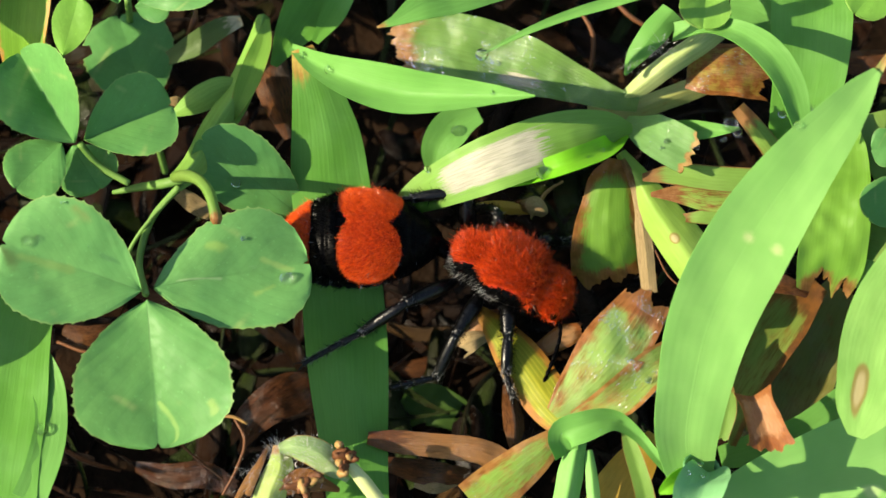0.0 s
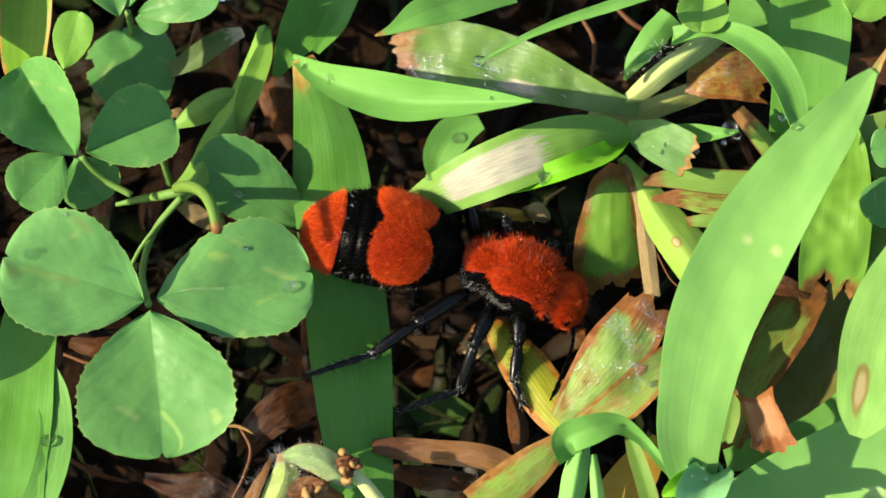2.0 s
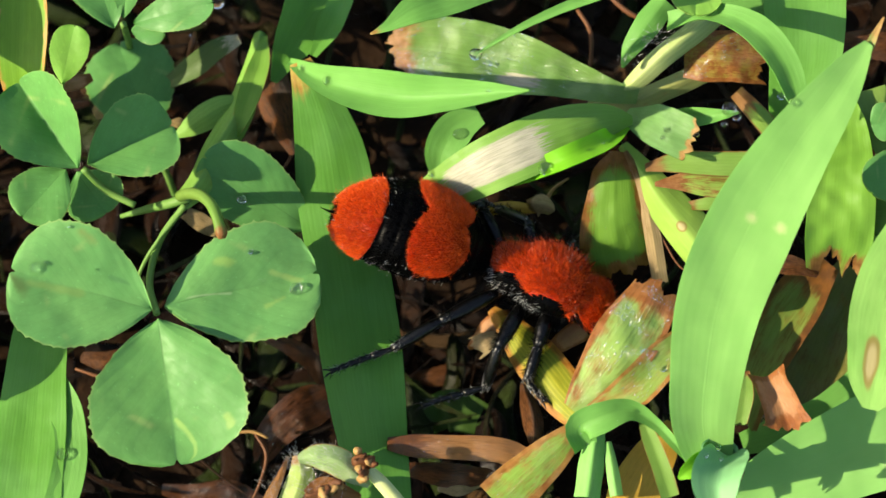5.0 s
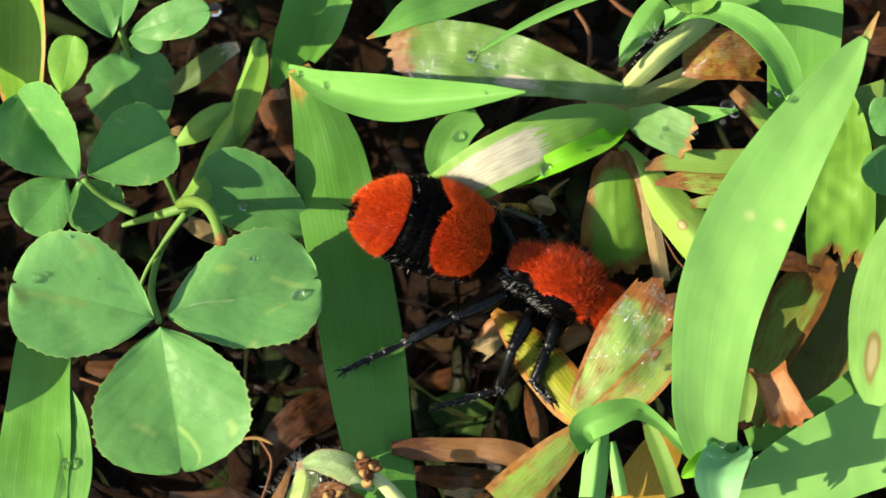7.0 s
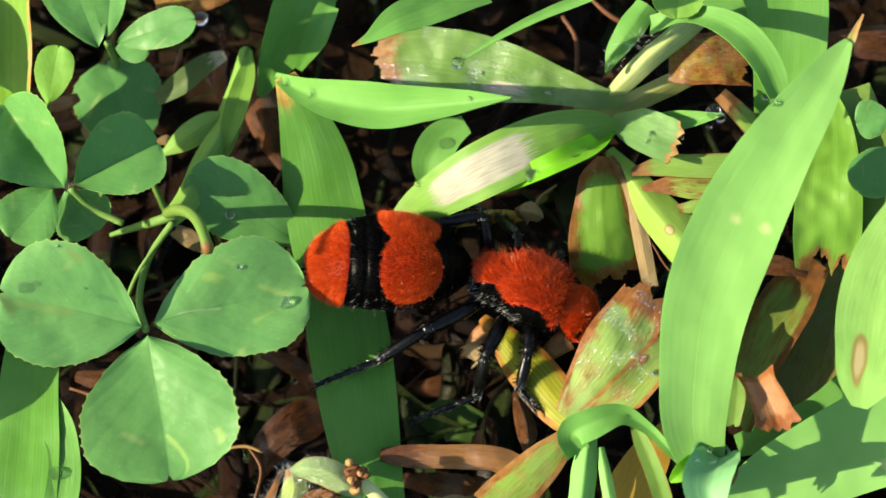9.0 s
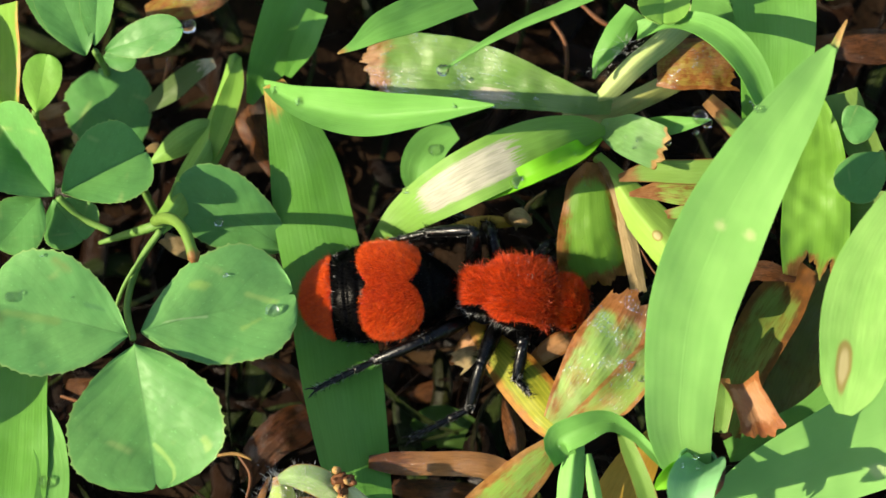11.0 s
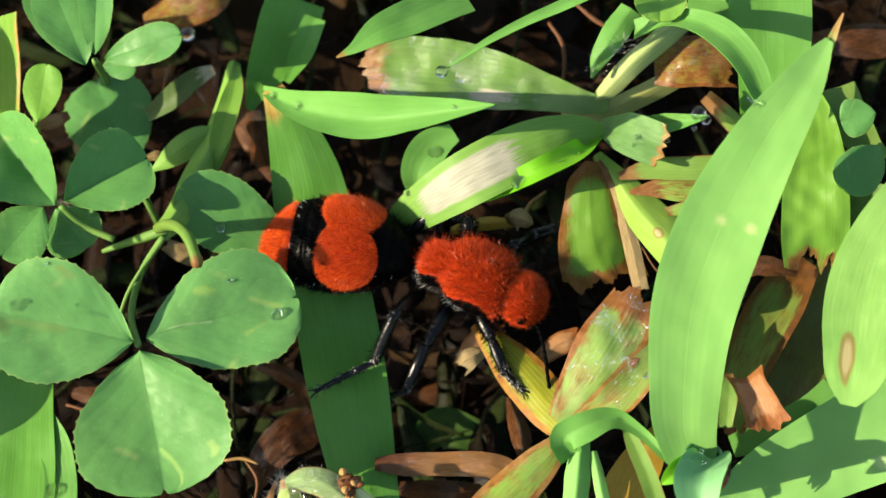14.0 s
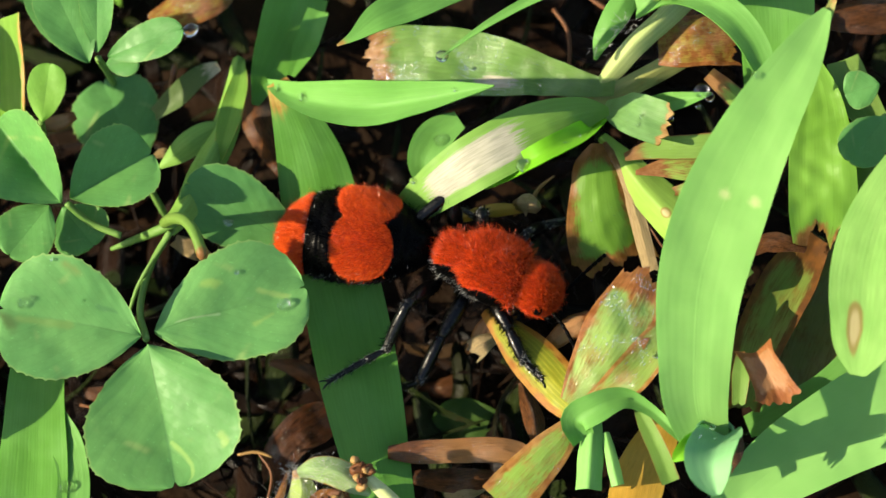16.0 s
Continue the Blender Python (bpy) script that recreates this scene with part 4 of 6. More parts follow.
blade('blade', 'wet olive green grass blade with a torn brown end', 'tornbrown', [(-3.4, 16.7, 8.0, 3.72), (-2.0, 16.6, 8.2, 4.58), (1.5, 15.7, 8.8, 4.87), (5.5, 14.4, 9.2, 4.16), (9.1, 13.0, 9.4, 2.69), (11.4, 12.1, 9.4, 1.72), (13.4, 11.6, 9.2, 0.99)], keel=0.05, ragged=1, dew=3200, plant=plant_a)
blade('blade', 'pale-tipped green grass blade pointing down', 'tipbrown', [(-4.6, 13.7, 18.0, 0.11), (-3.6, 14.0, 18.2, 0.61), (-1.7, 15.0, 18.5, 1.99), (0.9, 16.1, 18.0, 2.53), (4.4, 17.8, 17.0, 2.83)], keel=0.12, plant=plant_e)
blade('blade', 'thin dark green grass blade with a drop at its tip', 'fresh2', [(2.5, 11.8, 18.0, 0.11), (4.8, 12.9, 18.6, 0.37), (8.2, 14.2, 19.2, 0.64), (11.3, 15.1, 19.6, 0.83), (15.8, 16.6, 20.0, 0.98)], keel=0.15, plant=plant_e)
blade('blade', 'grass blade with a bleached papery white patch', 'bleached', [(-4.3, 3.6, 6.5, 0.38), (-1.9, 4.9, 8.4, 2.37), (0.5, 5.3, 11.0, 3.28), (3.6, 6.0, 13.0, 3.96), (6.7, 7.1, 13.4, 3.96), (9.8, 8.3, 12.8, 3.05), (11.8, 9.0, 11.8, 1.84), (12.9, 9.2, 11.0, 0.61)], keel=-0.06, roll=-5, dew=40, plant=plant_a)
blade('blade', 'bright green folded leaf edge beaded with drops', 'brightleaf', [(3.8, 5.6, 9.0, 0.31), (5.9, 5.4, 11.6, 1.29), (8.3, 5.6, 13.5, 1.6), (10.6, 6.8, 12.8, 1.67), (12.5, 9.2, 9.8, 0.69)], keel=0.25, roll=15, plant=plant_a)
blade('blade', 'short bluish green leaf with a torn brown tip', 'tornbrown2', [(12.5, 10.5, 9.0, 0.84), (13.7, 9.1, 11.0, 2.22), (15.2, 7.7, 12.5, 3.06), (16.9, 6.5, 13.1, 2.98)], keel=0.1, ragged=1, dew=40, plant=plant_a)
blade('dead_blade', 'green and brown withered leaf sheath with a torn papery end', 'withered', [(11.8, 7.3, 10.0, 0.92), (11.6, 6.3, 9.8, 2.66), (11.4, 4.7, 9.2, 3.62), (11.3, 2.8, 8.2, 4.59), (11.6, 1.3, 7.0, 5.62), (11.9, 0.1, 6.0, 5.88)], keel=-0.12, ragged=0.7, dew=60, plant=plant_a)
blade('sheath', 'yellow-green grass sheath with a round brown spot', 'sheath', [(12.1, 7.8, 10.0, 0.77), (13.3, 6.0, 9.8, 1.62), (14.7, 3.6, 9.4, 2.7), (16.2, 1.6, 9.0, 3.24), (18.0, -0.6, 8.0, 3.23), (19.9, -3.3, 6.5, 3.07)], keel=-0.35, roll=-15, plant=plant_a)
blade('blade', 'short green blade with a brown tip', 'streaked', [(13.6, 5.7, 10.8, 0.54), (15.6, 5.8, 11.2, 1.38), (18.3, 5.4, 11.6, 1.76), (21.4, 5.2, 11.6, 1.76), (24.5, 5.5, 10.6, 1.53)], keel=0.1, dew=10, plant=plant_a)
blade('blade', 'brown-patched green leaf with a ragged tip', 'streakbrown', [(14.2, 4.7, 10.2, 0.31), (16.0, 4.6, 10.7, 1.22), (18.3, 4.2, 10.9, 1.84), (21.0, 4.3, 10.9, 1.99), (23.8, 4.5, 10.4, 1.91)], keel=-0.1, ragged=0.3, plant=plant_a)
blade('blade', 'narrow green blade tipped with dew drops', 'fresh2', [(14.9, 9.4, 10.0, 0.77), (16.2, 8.9, 11.4, 1.38), (18.1, 8.5, 12.6, 1.15), (19.4, 8.4, 13.1, 0.54), (20.1, 8.4, 13.3, 0.19)], keel=0.25, plant=plant_a)
blade('blade', 'narrow green blade with a brown cut end', 'cutend', [(20.1, 10.1, 13.0, 0.99), (21.4, 8.7, 12.4, 1.38), (23.0, 7.0, 11.0, 1.45), (24.6, 4.5, 10.0, 1.53)], keel=-0.25, ragged=0.5, plant=plant_e)
blade('dead_blade', 'wet brown dead leaf with an orange margin', 'deadbrown', [(16.8, 14.2, 10.2, 3.17), (18.3, 13.8, 10.8, 3.56), (20.3, 13.7, 10.8, 3.71), (22.6, 13.6, 10.2, 3.79)], keel=-0.08, ragged=0.9, dew=900, plant=plant_a)
blade('stalk', 'pale yellow grass stem', 'palestem', [(11.95, 11.9, 8.8, 0.84), (13.16, 12.42, 10.2, 1.38), (14.98, 13.34, 12.0, 1.53), (17.6, 15.15, 12.4, 1.61), (20.03, 17.67, 11.4, 1.61)], keel=-0.5, plant=plant_a)
blade('stalk', 'olive brown grass stem', 'olivestem', [(9.9, 11.5, 8.4, 1.3), (12.6, 11.4, 8.8, 1.53), (15.4, 12.3, 9.0, 1.53), (18.5, 13.6, 9.0, 1.53)], keel=-0.5, plant=plant_a)
blade('blade', 'hairy green bract with pale edges', 'fresh2', [(12.4, 12.9, 11.6, 0.23), (13.0, 13.8, 12.6, 1.22), (14.2, 15.2, 13.4, 1.84), (15.6, 16.9, 13.6, 1.68)], keel=-0.2, plant=plant_e)
blade('blade', 'arching soft green grass blade', 'fresh2', [(15.7, 15.5, 13.0, 1.3), (17.9, 15.4, 14.5, 1.2), (20.2, 14.2, 16.0, 1.8), (22.0, 12.3, 16.8, 2.2), (23.2, 10.3, 16.8, 2.1), (23.8, 8.4, 16.4, 1.6), (24.1, 7.0, 15.8, 0.7)], keel=0.16, roll=12, plant=plant_e)
blade('blade', 'wide upright green grass blade with fine ribs', 'ribbed', [(25.3, 21.5, 13.5, 5.43), (25.2, 17.0, 13.0, 5.59), (25.1, 13.6, 12.2, 5.28), (24.6, 10.3, 11.0, 4.44), (23.9, 7.1, 9.5, 3.44)], keel=0.05, plant=plant_e)
blade('blade', 'ribbed green grass blade with a torn brown end', 'ribbedtail', [(27.2, 9.8, 13.0, 1.15), (27.3, 7.2, 12.8, 2.98), (27.0, 4.5, 11.2, 4.29), (26.7, 1.6, 10.0, 4.74), (26.4, -0.4, 8.8, 4.2), (26.2, -1.2, 8.2, 3.3)], keel=0.08, ragged=1.1, plant=plant_c)
blade('blade', 'pale green grass blade with a tan bleached tip', 'tanpatch', [(33.6, 0.7, 18.5, 2.63), (30.9, -3.2, 18.2, 4.43), (29.1, -7.3, 17.6, 5.44), (28.3, -10.6, 17.0, 4.73), (27.5, -13.2, 16.4, 2.85), (27.2, -14.1, 16.2, 1.1)], keel=0.05, roll=-8, plant=plant_c)
blade('blade', 'very broad bright green grass blade lying low', 'fresh', [(17.0, -17.8, 2.5, 2.69), (21.0, -15.5, 3.2, 4.93), (25.7, -13.6, 4.0, 6.35), (30.3, -12.2, 4.8, 6.79), (36.1, -10.8, 5.4, 6.18)], keel=0.08, roll=-6, plant=plant_c)
blade('blade', 'low green grass blade beneath the broad blades', 'fresh2', [(19.4, -11.3, 0.6, 1.54), (22.1, -10.7, 1.0, 2.31), (25.2, -9.6, 1.6, 2.39), (28.3, -7.7, 2.2, 2.7), (31.9, -5.2, 3.0, 2.7)], keel=0.08, plant=plant_c)
blade('dead_leaf', 'curled orange-brown dead leaf piece with torn ends', 'orangecurl', [(20.8, -10.3, 13.0, 2.5), (21.1, -11.4, 13.4, 2.2), (21.5, -12.4, 13.2, 2.4), (21.9, -13.6, 12.6, 3.1)], keel=0.3, ragged=0.9, roll=-4, wave=0.2)
blade('dead_blade', 'dark brown and green withered grass blade', 'withered2', [(26.07, 0.37, 4.4, 1.91), (24.07, -1.73, 4.0, 3.52), (22.18, -4.33, 3.6, 3.83), (20.48, -7.22, 3.0, 3.21), (19.28, -10.71, 2.4, 2.3)], keel=0.1, ragged=0.3, plant=plant_i)
blade('dead_blade', 'dark brown dead grass blade in the shade', 'darkbrown', [(28.23, 0.63, 1.8, 3.06), (26.14, -3.06, 1.6, 4.59), (24.54, -6.64, 1.2, 4.97), (22.96, -10.23, 0.8, 4.21)], keel=0.08, plant=plant_i)
blade('dead_blade', 'reddish brown glossy dying leaf with green streaks', 'redleaf', [(14.1, -2.2, 8.6, 3.21), (12.9, -4.2, 9.0, 4.21), (11.0, -6.8, 8.9, 4.36), (9.3, -8.7, 8.2, 3.21), (7.7, -10.2, 7.2, 1.38)], keel=-0.06, ragged=0.7, dew=2600, plant=plant_b)
blade('dead_blade', 'green leaf mottled with wet red-brown patches', 'redleaf2', [(16.6, -5.2, 8.0, 1.68), (14.0, -7.5, 8.4, 2.6), (11.5, -9.7, 8.2, 2.53), (9.0, -10.6, 7.4, 1.15)], keel=0.1, dew=900, plant=plant_b)
blade('dead_blade', 'yellow ribbed dying grass leaf', 'yellow', [(2.5, -2.3, 6.0, 0.69), (3.9, -4.1, 6.4, 2.14), (5.6, -6.5, 6.6, 3.29), (7.2, -9.0, 7.0, 3.21), (8.7, -11.3, 7.6, 1.99)], keel=-0.12, plant=plant_b)
blade('blade', 'curled green grass blade bending back on itself', 'fresh2', [(8.4, -13.2, 8.0, 1.6), (8.2, -12.2, 9.2, 2.1), (9.5, -11.8, 9.9, 2.1), (11.7, -11.3, 9.8, 1.35), (13.3, -12.2, 9.2, 0.85), (14.6, -13.7, 9.0, 0.7), (16.3, -15.6, 8.8, 0.6)], keel=0.22, roll=-8, dew=30, plant=plant_b)
blade('stalk', 'light green grass stem', 'lightstem', [(9.3, -12.1, 8.5, 1.15), (8.9, -14.0, 8.4, 1.68), (8.4, -16.7, 8.0, 1.76)], keel=-0.4, plant=plant_b)
blade('stalk', 'slender light green grass shoot', 'lightstem', [(10.0, -12.9, 8.0, 0.54), (10.2, -14.7, 8.0, 0.84), (10.4, -16.6, 7.6, 0.92)], keel=-0.3, plant=plant_b)
blade('dead_blade', 'narrow tan and green drying leaf', 'streaked', [(12.2, -11.2, 9.4, 0.31), (12.7, -12.7, 9.0, 0.99), (13.4, -14.8, 8.6, 1.3), (14.0, -17.0, 8.0, 1.3)], keel=0.12, plant=plant_b)
blade('dead_blade', 'ochre yellow dead grass leaf', 'ochre', [(14.7, -11.3, 6.0, 1.38), (13.3, -13.3, 6.2, 2.83), (12.0, -15.3, 6.0, 3.52), (11.0, -18.1, 6.0, 3.52)], keel=-0.08, plant=plant_b)
blade('dead_blade', 'tan dead leaf with a green edge', 'browngreen', [(8.5, -11.2, 7.4, 0.92), (6.7, -12.8, 7.2, 2.3), (4.6, -14.5, 6.8, 3.21), (2.3, -16.4, 6.4, 3.52)], keel=-0.1, dew=50, plant=plant_b)
blade('dead_leaf', 'dry brown grass straw lying flat', 'straw', [(-5.0, -11.8, 6.6, 0.84), (-3.4, -12.0, 6.6, 1.53), (-0.6, -12.2, 6.4, 1.61), (2.5, -12.5, 6.2, 1.76), (4.4, -12.9, 5.8, 1.38), (5.1, -12.7, 5.8, 0.38)], keel=-0.2, dew=50)
blade('blade', 'broad green grass blade with dark ribs', 'ribbed', [(-28.0, -2.2, 10.0, 3.29), (-28.5, -5.3, 9.6, 4.06), (-29.0, -10.0, 9.2, 4.74), (-29.8, -17.0, 8.8, 5.36)], keel=0.05, plant=plant_f)
blade('blade', 'green leaf behind the broad blade', 'fresh2', [(-27.4, -6.8, 9.2, 1.53), (-26.6, -9.2, 9.2, 2.22), (-26.3, -11.5, 9.1, 2.22), (-26.7, -14.3, 9.0, 2.3), (-27.6, -17.0, 8.8, 2.37)], keel=0.08, plant=plant_f)
blade('blade', 'dark green grass blade with an orange dead edge', 'orangeedge', [(-28.7, 21.2, 14.0, 3.98), (-28.8, 17.7, 13.4, 3.98), (-29.0, 15.5, 12.4, 3.75), (-29.2, 14.1, 10.6, 3.21), (-29.3, 13.0, 8.0, 1.68)], keel=0.1, roll=-20, plant=plant_g)
blade('blade', 'dark green shaded grass blade', 'ribbed', [(-8.0, 22.3, 9.4, 4.21), (-9.5, 19.0, 9.0, 3.98), (-11.0, 16.6, 8.6, 2.22), (-12.0, 14.7, 8.0, 0.54)], keel=0.12, roll=20, plant=plant_g)
blade('blade', 'grey-green grass blade in shade', 'ribbed', [(-6.7, 20.5, 9.6, 1.53), (-7.9, 18.0, 9.4, 1.68), (-9.1, 16.1, 9.0, 0.54)], keel=0.1, plant=plant_g)
blade('stalk', 'ribbed yellow-green grass stem', 'olivestem2', [(-12.7, 18.0, 9.4, 0.9), (-13.4, 14.9, 9.6, 1.7), (-14.5, 11.9, 9.8, 2.1), (-15.9, 9.0, 10.6, 2.0), (-17.3, 5.9, 11.6, 1.7), (-18.2, 4.7, 12.0, 1.2)], keel=-0.55, plant=plant_h)
blade('dead_blade', 'brown withered grass sheath', 'darkred', [(-12.2, 18.1, 6.0, 1.53), (-12.3, 15.2, 5.6, 2.53), (-11.6, 12.5, 5.0, 1.91), (-11.0, 10.6, 4.4, 0.54)], keel=-0.3, plant=plant_h)
blade('blade', 'yellow-green grass blade with an orange edge', 'orangelight', [(-12.41, 17.57, 9.4, 0.31), (-12.71, 15.45, 10.0, 1.3), (-13.52, 12.92, 10.2, 1.61), (-14.33, 11.0, 9.6, 0.99), (-15.03, 9.78, 8.8, 0.19)], keel=0.12, roll=-6, plant=plant_h)
blade('blade', 'wilted blade coloured dark olive as in shadow, with a pale tip', 'paletip', [(-14.3, 17.9, 8.4, 0.7), (-15.6, 17.4, 8.4, 1.4), (-17.7, 16.3, 7.6, 1.6), (-19.6, 15.7, 6.4, 0.9)], keel=0.1, plant=plant_h)
blade('blade', 'ribbed yellow-green leaf under the stem', 'olivestem2', [(-14.17, 13.01, 9.0, 0.8), (-15.63, 12.54, 9.2, 1.7), (-16.91, 11.81, 9.2, 1.9), (-18.0, 11.27, 8.8, 1.3), (-19.05, 10.85, 8.2, 0.3)], keel=-0.15, plant=plant_h)
blade('blade', 'small bright round-tipped green leaf', 'fresh2', [(2.4, 11.1, 8.6, 1.38), (0.8, 10.3, 8.4, 2.53), (-0.4, 8.9, 8.0, 2.37), (-0.8, 7.2, 7.0, 0.84)], keel=0.12, plant=plant_a)
blade('dead_leaf', 'green leaf coloured dark as in shade, with pale dead patches', 'shadepatch', [(-3.0, -7.5, -5.0, 1.15), (-1.4, -6.2, -4.6, 2.91), (0.6, -6.7, -4.4, 2.68), (2.4, -7.6, -5.0, 1.53)], keel=0.06, ragged=1)
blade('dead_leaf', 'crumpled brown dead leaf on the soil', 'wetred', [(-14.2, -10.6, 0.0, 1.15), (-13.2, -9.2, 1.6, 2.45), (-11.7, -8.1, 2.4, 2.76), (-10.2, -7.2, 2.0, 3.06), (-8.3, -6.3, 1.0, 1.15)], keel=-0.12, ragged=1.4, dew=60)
blade('blade', 'shaded dark green leaf', 'olive', [(27.7, 2.4, 9.0, 2.3), (29.2, 2.2, 9.4, 3.44), (31.4, 1.6, 10.0, 3.44)], keel=0.05, plant=plant_i)
blade('blade', 'brown-edged yellow-green grass leaf', 'tanpatch', [(27.7, -0.6, 8.0, 1.53), (28.8, 0.0, 8.6, 2.3), (30.8, 2.4, 9.0, 2.68)], keel=0.05, plant=plant_c)
blade('blade', 'shaded green blade by the broad blade', 'olive', [(29.2, 10.1, 12.0, 2.3), (29.7, 7.9, 12.0, 2.45), (30.7, 5.4, 11.0, 2.3)], keel=0.08, plant=plant_i)
blade('blade', 'soft green blade entering from above', 'fresh2', [(19.6, 17.9, 12.0, 1.53), (21.6, 17.4, 12.0, 2.45), (23.1, 16.3, 11.6, 1.53)], keel=0.08, plant=plant_e)
blade('dead_leaf', 'pale straw-coloured dead leaf scrap', 'tan', [(-18.3, 4.9, 9.0, 0.92), (-17.1, 4.1, 8.8, 1.3), (-16.0, 3.4, 8.6, 0.77)], keel=-0.1, ragged=0.5)
blade('dead_leaf', 'flat tan scrap of straw on the soil', 'tan', [(-1.8, -13.8, 2.6, 0.77), (-0.3, -14.0, 2.8, 1.3), (1.1, -13.7, 2.6, 0.61)], keel=-0.1, ragged=0.6)
blade('dead_leaf', 'orange-tan margin of a dying leaf', 'orangecurl', [(0.7, -4.3, 3.6, 0.31), (1.9, -3.8, 5.0, 1.53), (3.1, -3.1, 5.6, 1.68), (4.4, -2.6, 5.6, 0.77)], keel=-0.2, ragged=0.6)
blade('dead_leaf', 'orange-brown curled sheath scrap', 'darkred', [(4.4, -7.3, 4.4, 0.38), (4.7, -8.7, 4.8, 1.15), (5.0, -10.3, 4.6, 1.45), (5.0, -11.6, 4.0, 0.84)], keel=-0.35, ragged=0.7)
blade('dead_leaf', 'orange-brown scrap of dead leaf on the soil', 'orangecurl', [(6.7, -5.0, 5.0, 1.07), (8.3, -4.1, 5.4, 1.61), (9.7, -3.5, 5.4, 1.15)], keel=-0.2, ragged=0.6)
# Blade added beyond the left edge, unseen, to cast shade.
blade('blade', 'unseen green grass blade added to shade the plant', 'fresh2', [(-42.5, 3.9, 9.0, 2.3), (-40.6, -0.7, 14.0, 4.21), (-39.8, -4.7, 16.5, 4.59), (-39.9, -7.3, 16.0, 4.21), (-40.6, -9.5, 15.5, 0.77)], keel=0.1, plant=plant_f)
# Out of view too: added to keep sun off the upper left leaves.
blade('blade', 'unseen tall grass blade added to shade the clover', 'fresh2', [(-43.8, 26.8, 10.0, 2.68), (-39.9, 19.9, 16.3, 5.74), (-37.8, 16.2, 18.3, 5.74), (-37.1, 14.2, 18.0, 3.44), (-36.9, 12.8, 17.4, 0.46)], keel=0.1, plant=plant_g)
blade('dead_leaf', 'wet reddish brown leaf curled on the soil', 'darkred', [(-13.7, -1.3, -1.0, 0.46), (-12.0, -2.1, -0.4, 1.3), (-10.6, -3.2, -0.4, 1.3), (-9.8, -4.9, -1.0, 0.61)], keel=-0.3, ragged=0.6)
blade('dead_leaf', 'torn reddish brown leaf on the soil', 'darkred', [(-26.5, -2.9, 2.0, 0.77), (-24.5, -3.5, 2.6, 1.53), (-22.7, -3.0, 2.4, 1.15)], keel=-0.3, ragged=0.8)
blade('dead_leaf', 'wet dark red leaf beneath the straw', 'darkred', [(-3.8, -12.6, 3.0, 0.99), (-1.0, -13.3, 3.4, 1.76), (1.7, -13.4, 3.0, 1.15)], keel=-0.3, ragged=0.6)
blade('blade', 'narrow brown-tipped green leaf', 'streaked', [(16.2, 3.5, 8.8, 0.46), (17.8, 3.4, 9.3, 0.99), (20.3, 3.6, 9.6, 1.3), (22.7, 3.9, 9.2, 1.15)], keel=0.1, ragged=0.3, plant=plant_a)
blade('dead_blade', 'papery tan edge of a withered sheath', 'ivory', [(12.29, 7.29, 10.1, 0.32), (13.29, 5.29, 9.3, 0.84), (13.79, 2.7, 7.9, 1.1), (14.29, -1.1, 6.3, 1.1)], keel=-0.2, ragged=0.7, plant=plant_a)
blade('bract', 'hairy pale green bract', 'bract', [(-10.9, -13.4, 9.4, 0.69), (-9.8, -13.4, 9.9, 1.61), (-8.4, -13.8, 10.0, 1.99), (-7.1, -14.7, 9.4, 1.53), (-6.2, -15.4, 8.8, 0.38)], keel=-0.3, plant=plant_j)
blade('bract', 'torn pale green bract', 'lightbract', [(-10.9, -13.1, 9.2, 0.84), (-10.8, -14.4, 8.8, 1.76), (-11.4, -16.0, 8.2, 2.14), (-12.0, -17.9, 8.0, 1.91)], keel=-0.25, ragged=0.4, plant=plant_j)
blade('bract', 'brown hairy awn', 'straw', [(-11.6, -13.0, 8.8, 0.23), (-12.3, -14.5, 8.6, 0.5), (-13.0, -16.3, 8.0, 0.46)], keel=-0.2, plant=plant_j)
blade('bract', 'brown hairy awn', 'straw', [(-11.9, -13.5, 8.2, 0.19), (-12.9, -15.0, 8.0, 0.42), (-13.8, -16.6, 7.6, 0.38)], keel=-0.2, plant=plant_j)
blade('bract', 'brown papery bract', 'straw', [(-10.6, -16.1, 9.0, 0.99), (-9.4, -15.6, 9.4, 1.76), (-7.9, -15.8, 9.2, 0.99), (-6.8, -16.1, 8.8, 0.31)], keel=-0.3, ragged=0.8, plant=plant_j)
# Added leaf, sunk and dark, so this gap reads as black shade.
blade('dead_leaf', 'added dark leaf filling a gap that is only shade', 'darkred', [(-3.7, -2.9, -6.0, 0.77), (-2.1, -3.3, -5.4, 1.38), (-0.1, -2.7, -5.4, 1.38), (1.4, -1.2, -6.0, 0.61)], keel=-0.3, ragged=0.9)
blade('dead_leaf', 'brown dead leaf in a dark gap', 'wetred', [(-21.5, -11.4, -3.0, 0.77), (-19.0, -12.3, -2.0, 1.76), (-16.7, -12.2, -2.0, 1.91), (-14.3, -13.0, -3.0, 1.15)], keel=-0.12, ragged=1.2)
blade('dead_leaf', 'pale grey-tan scrap of dead leaf', 'tan', [(-25.0, 14.0, 5.4, 0.77), (-24.1, 14.3, 5.8, 1.68), (-23.1, 14.0, 5.4, 0.92)], keel=-0.1, ragged=0.8)
blade('dead_leaf', 'orange-brown scrap under a clover leaf', 'orangecurl', [(-27.5, 15.0, 9.0, 0.61), (-26.1, 14.8, 9.4, 1.15), (-24.7, 15.4, 9.0, 0.61)], keel=-0.1, ragged=0.8)
blade('dead_leaf', 'small tan dead leaf crumb', 'tan', [(-19.4, 11.9, 8.0, 0.38), (-18.7, 11.8, 8.5, 0.77), (-18.0, 11.6, 8.0, 0.31)], keel=-0.2, ragged=0.8)
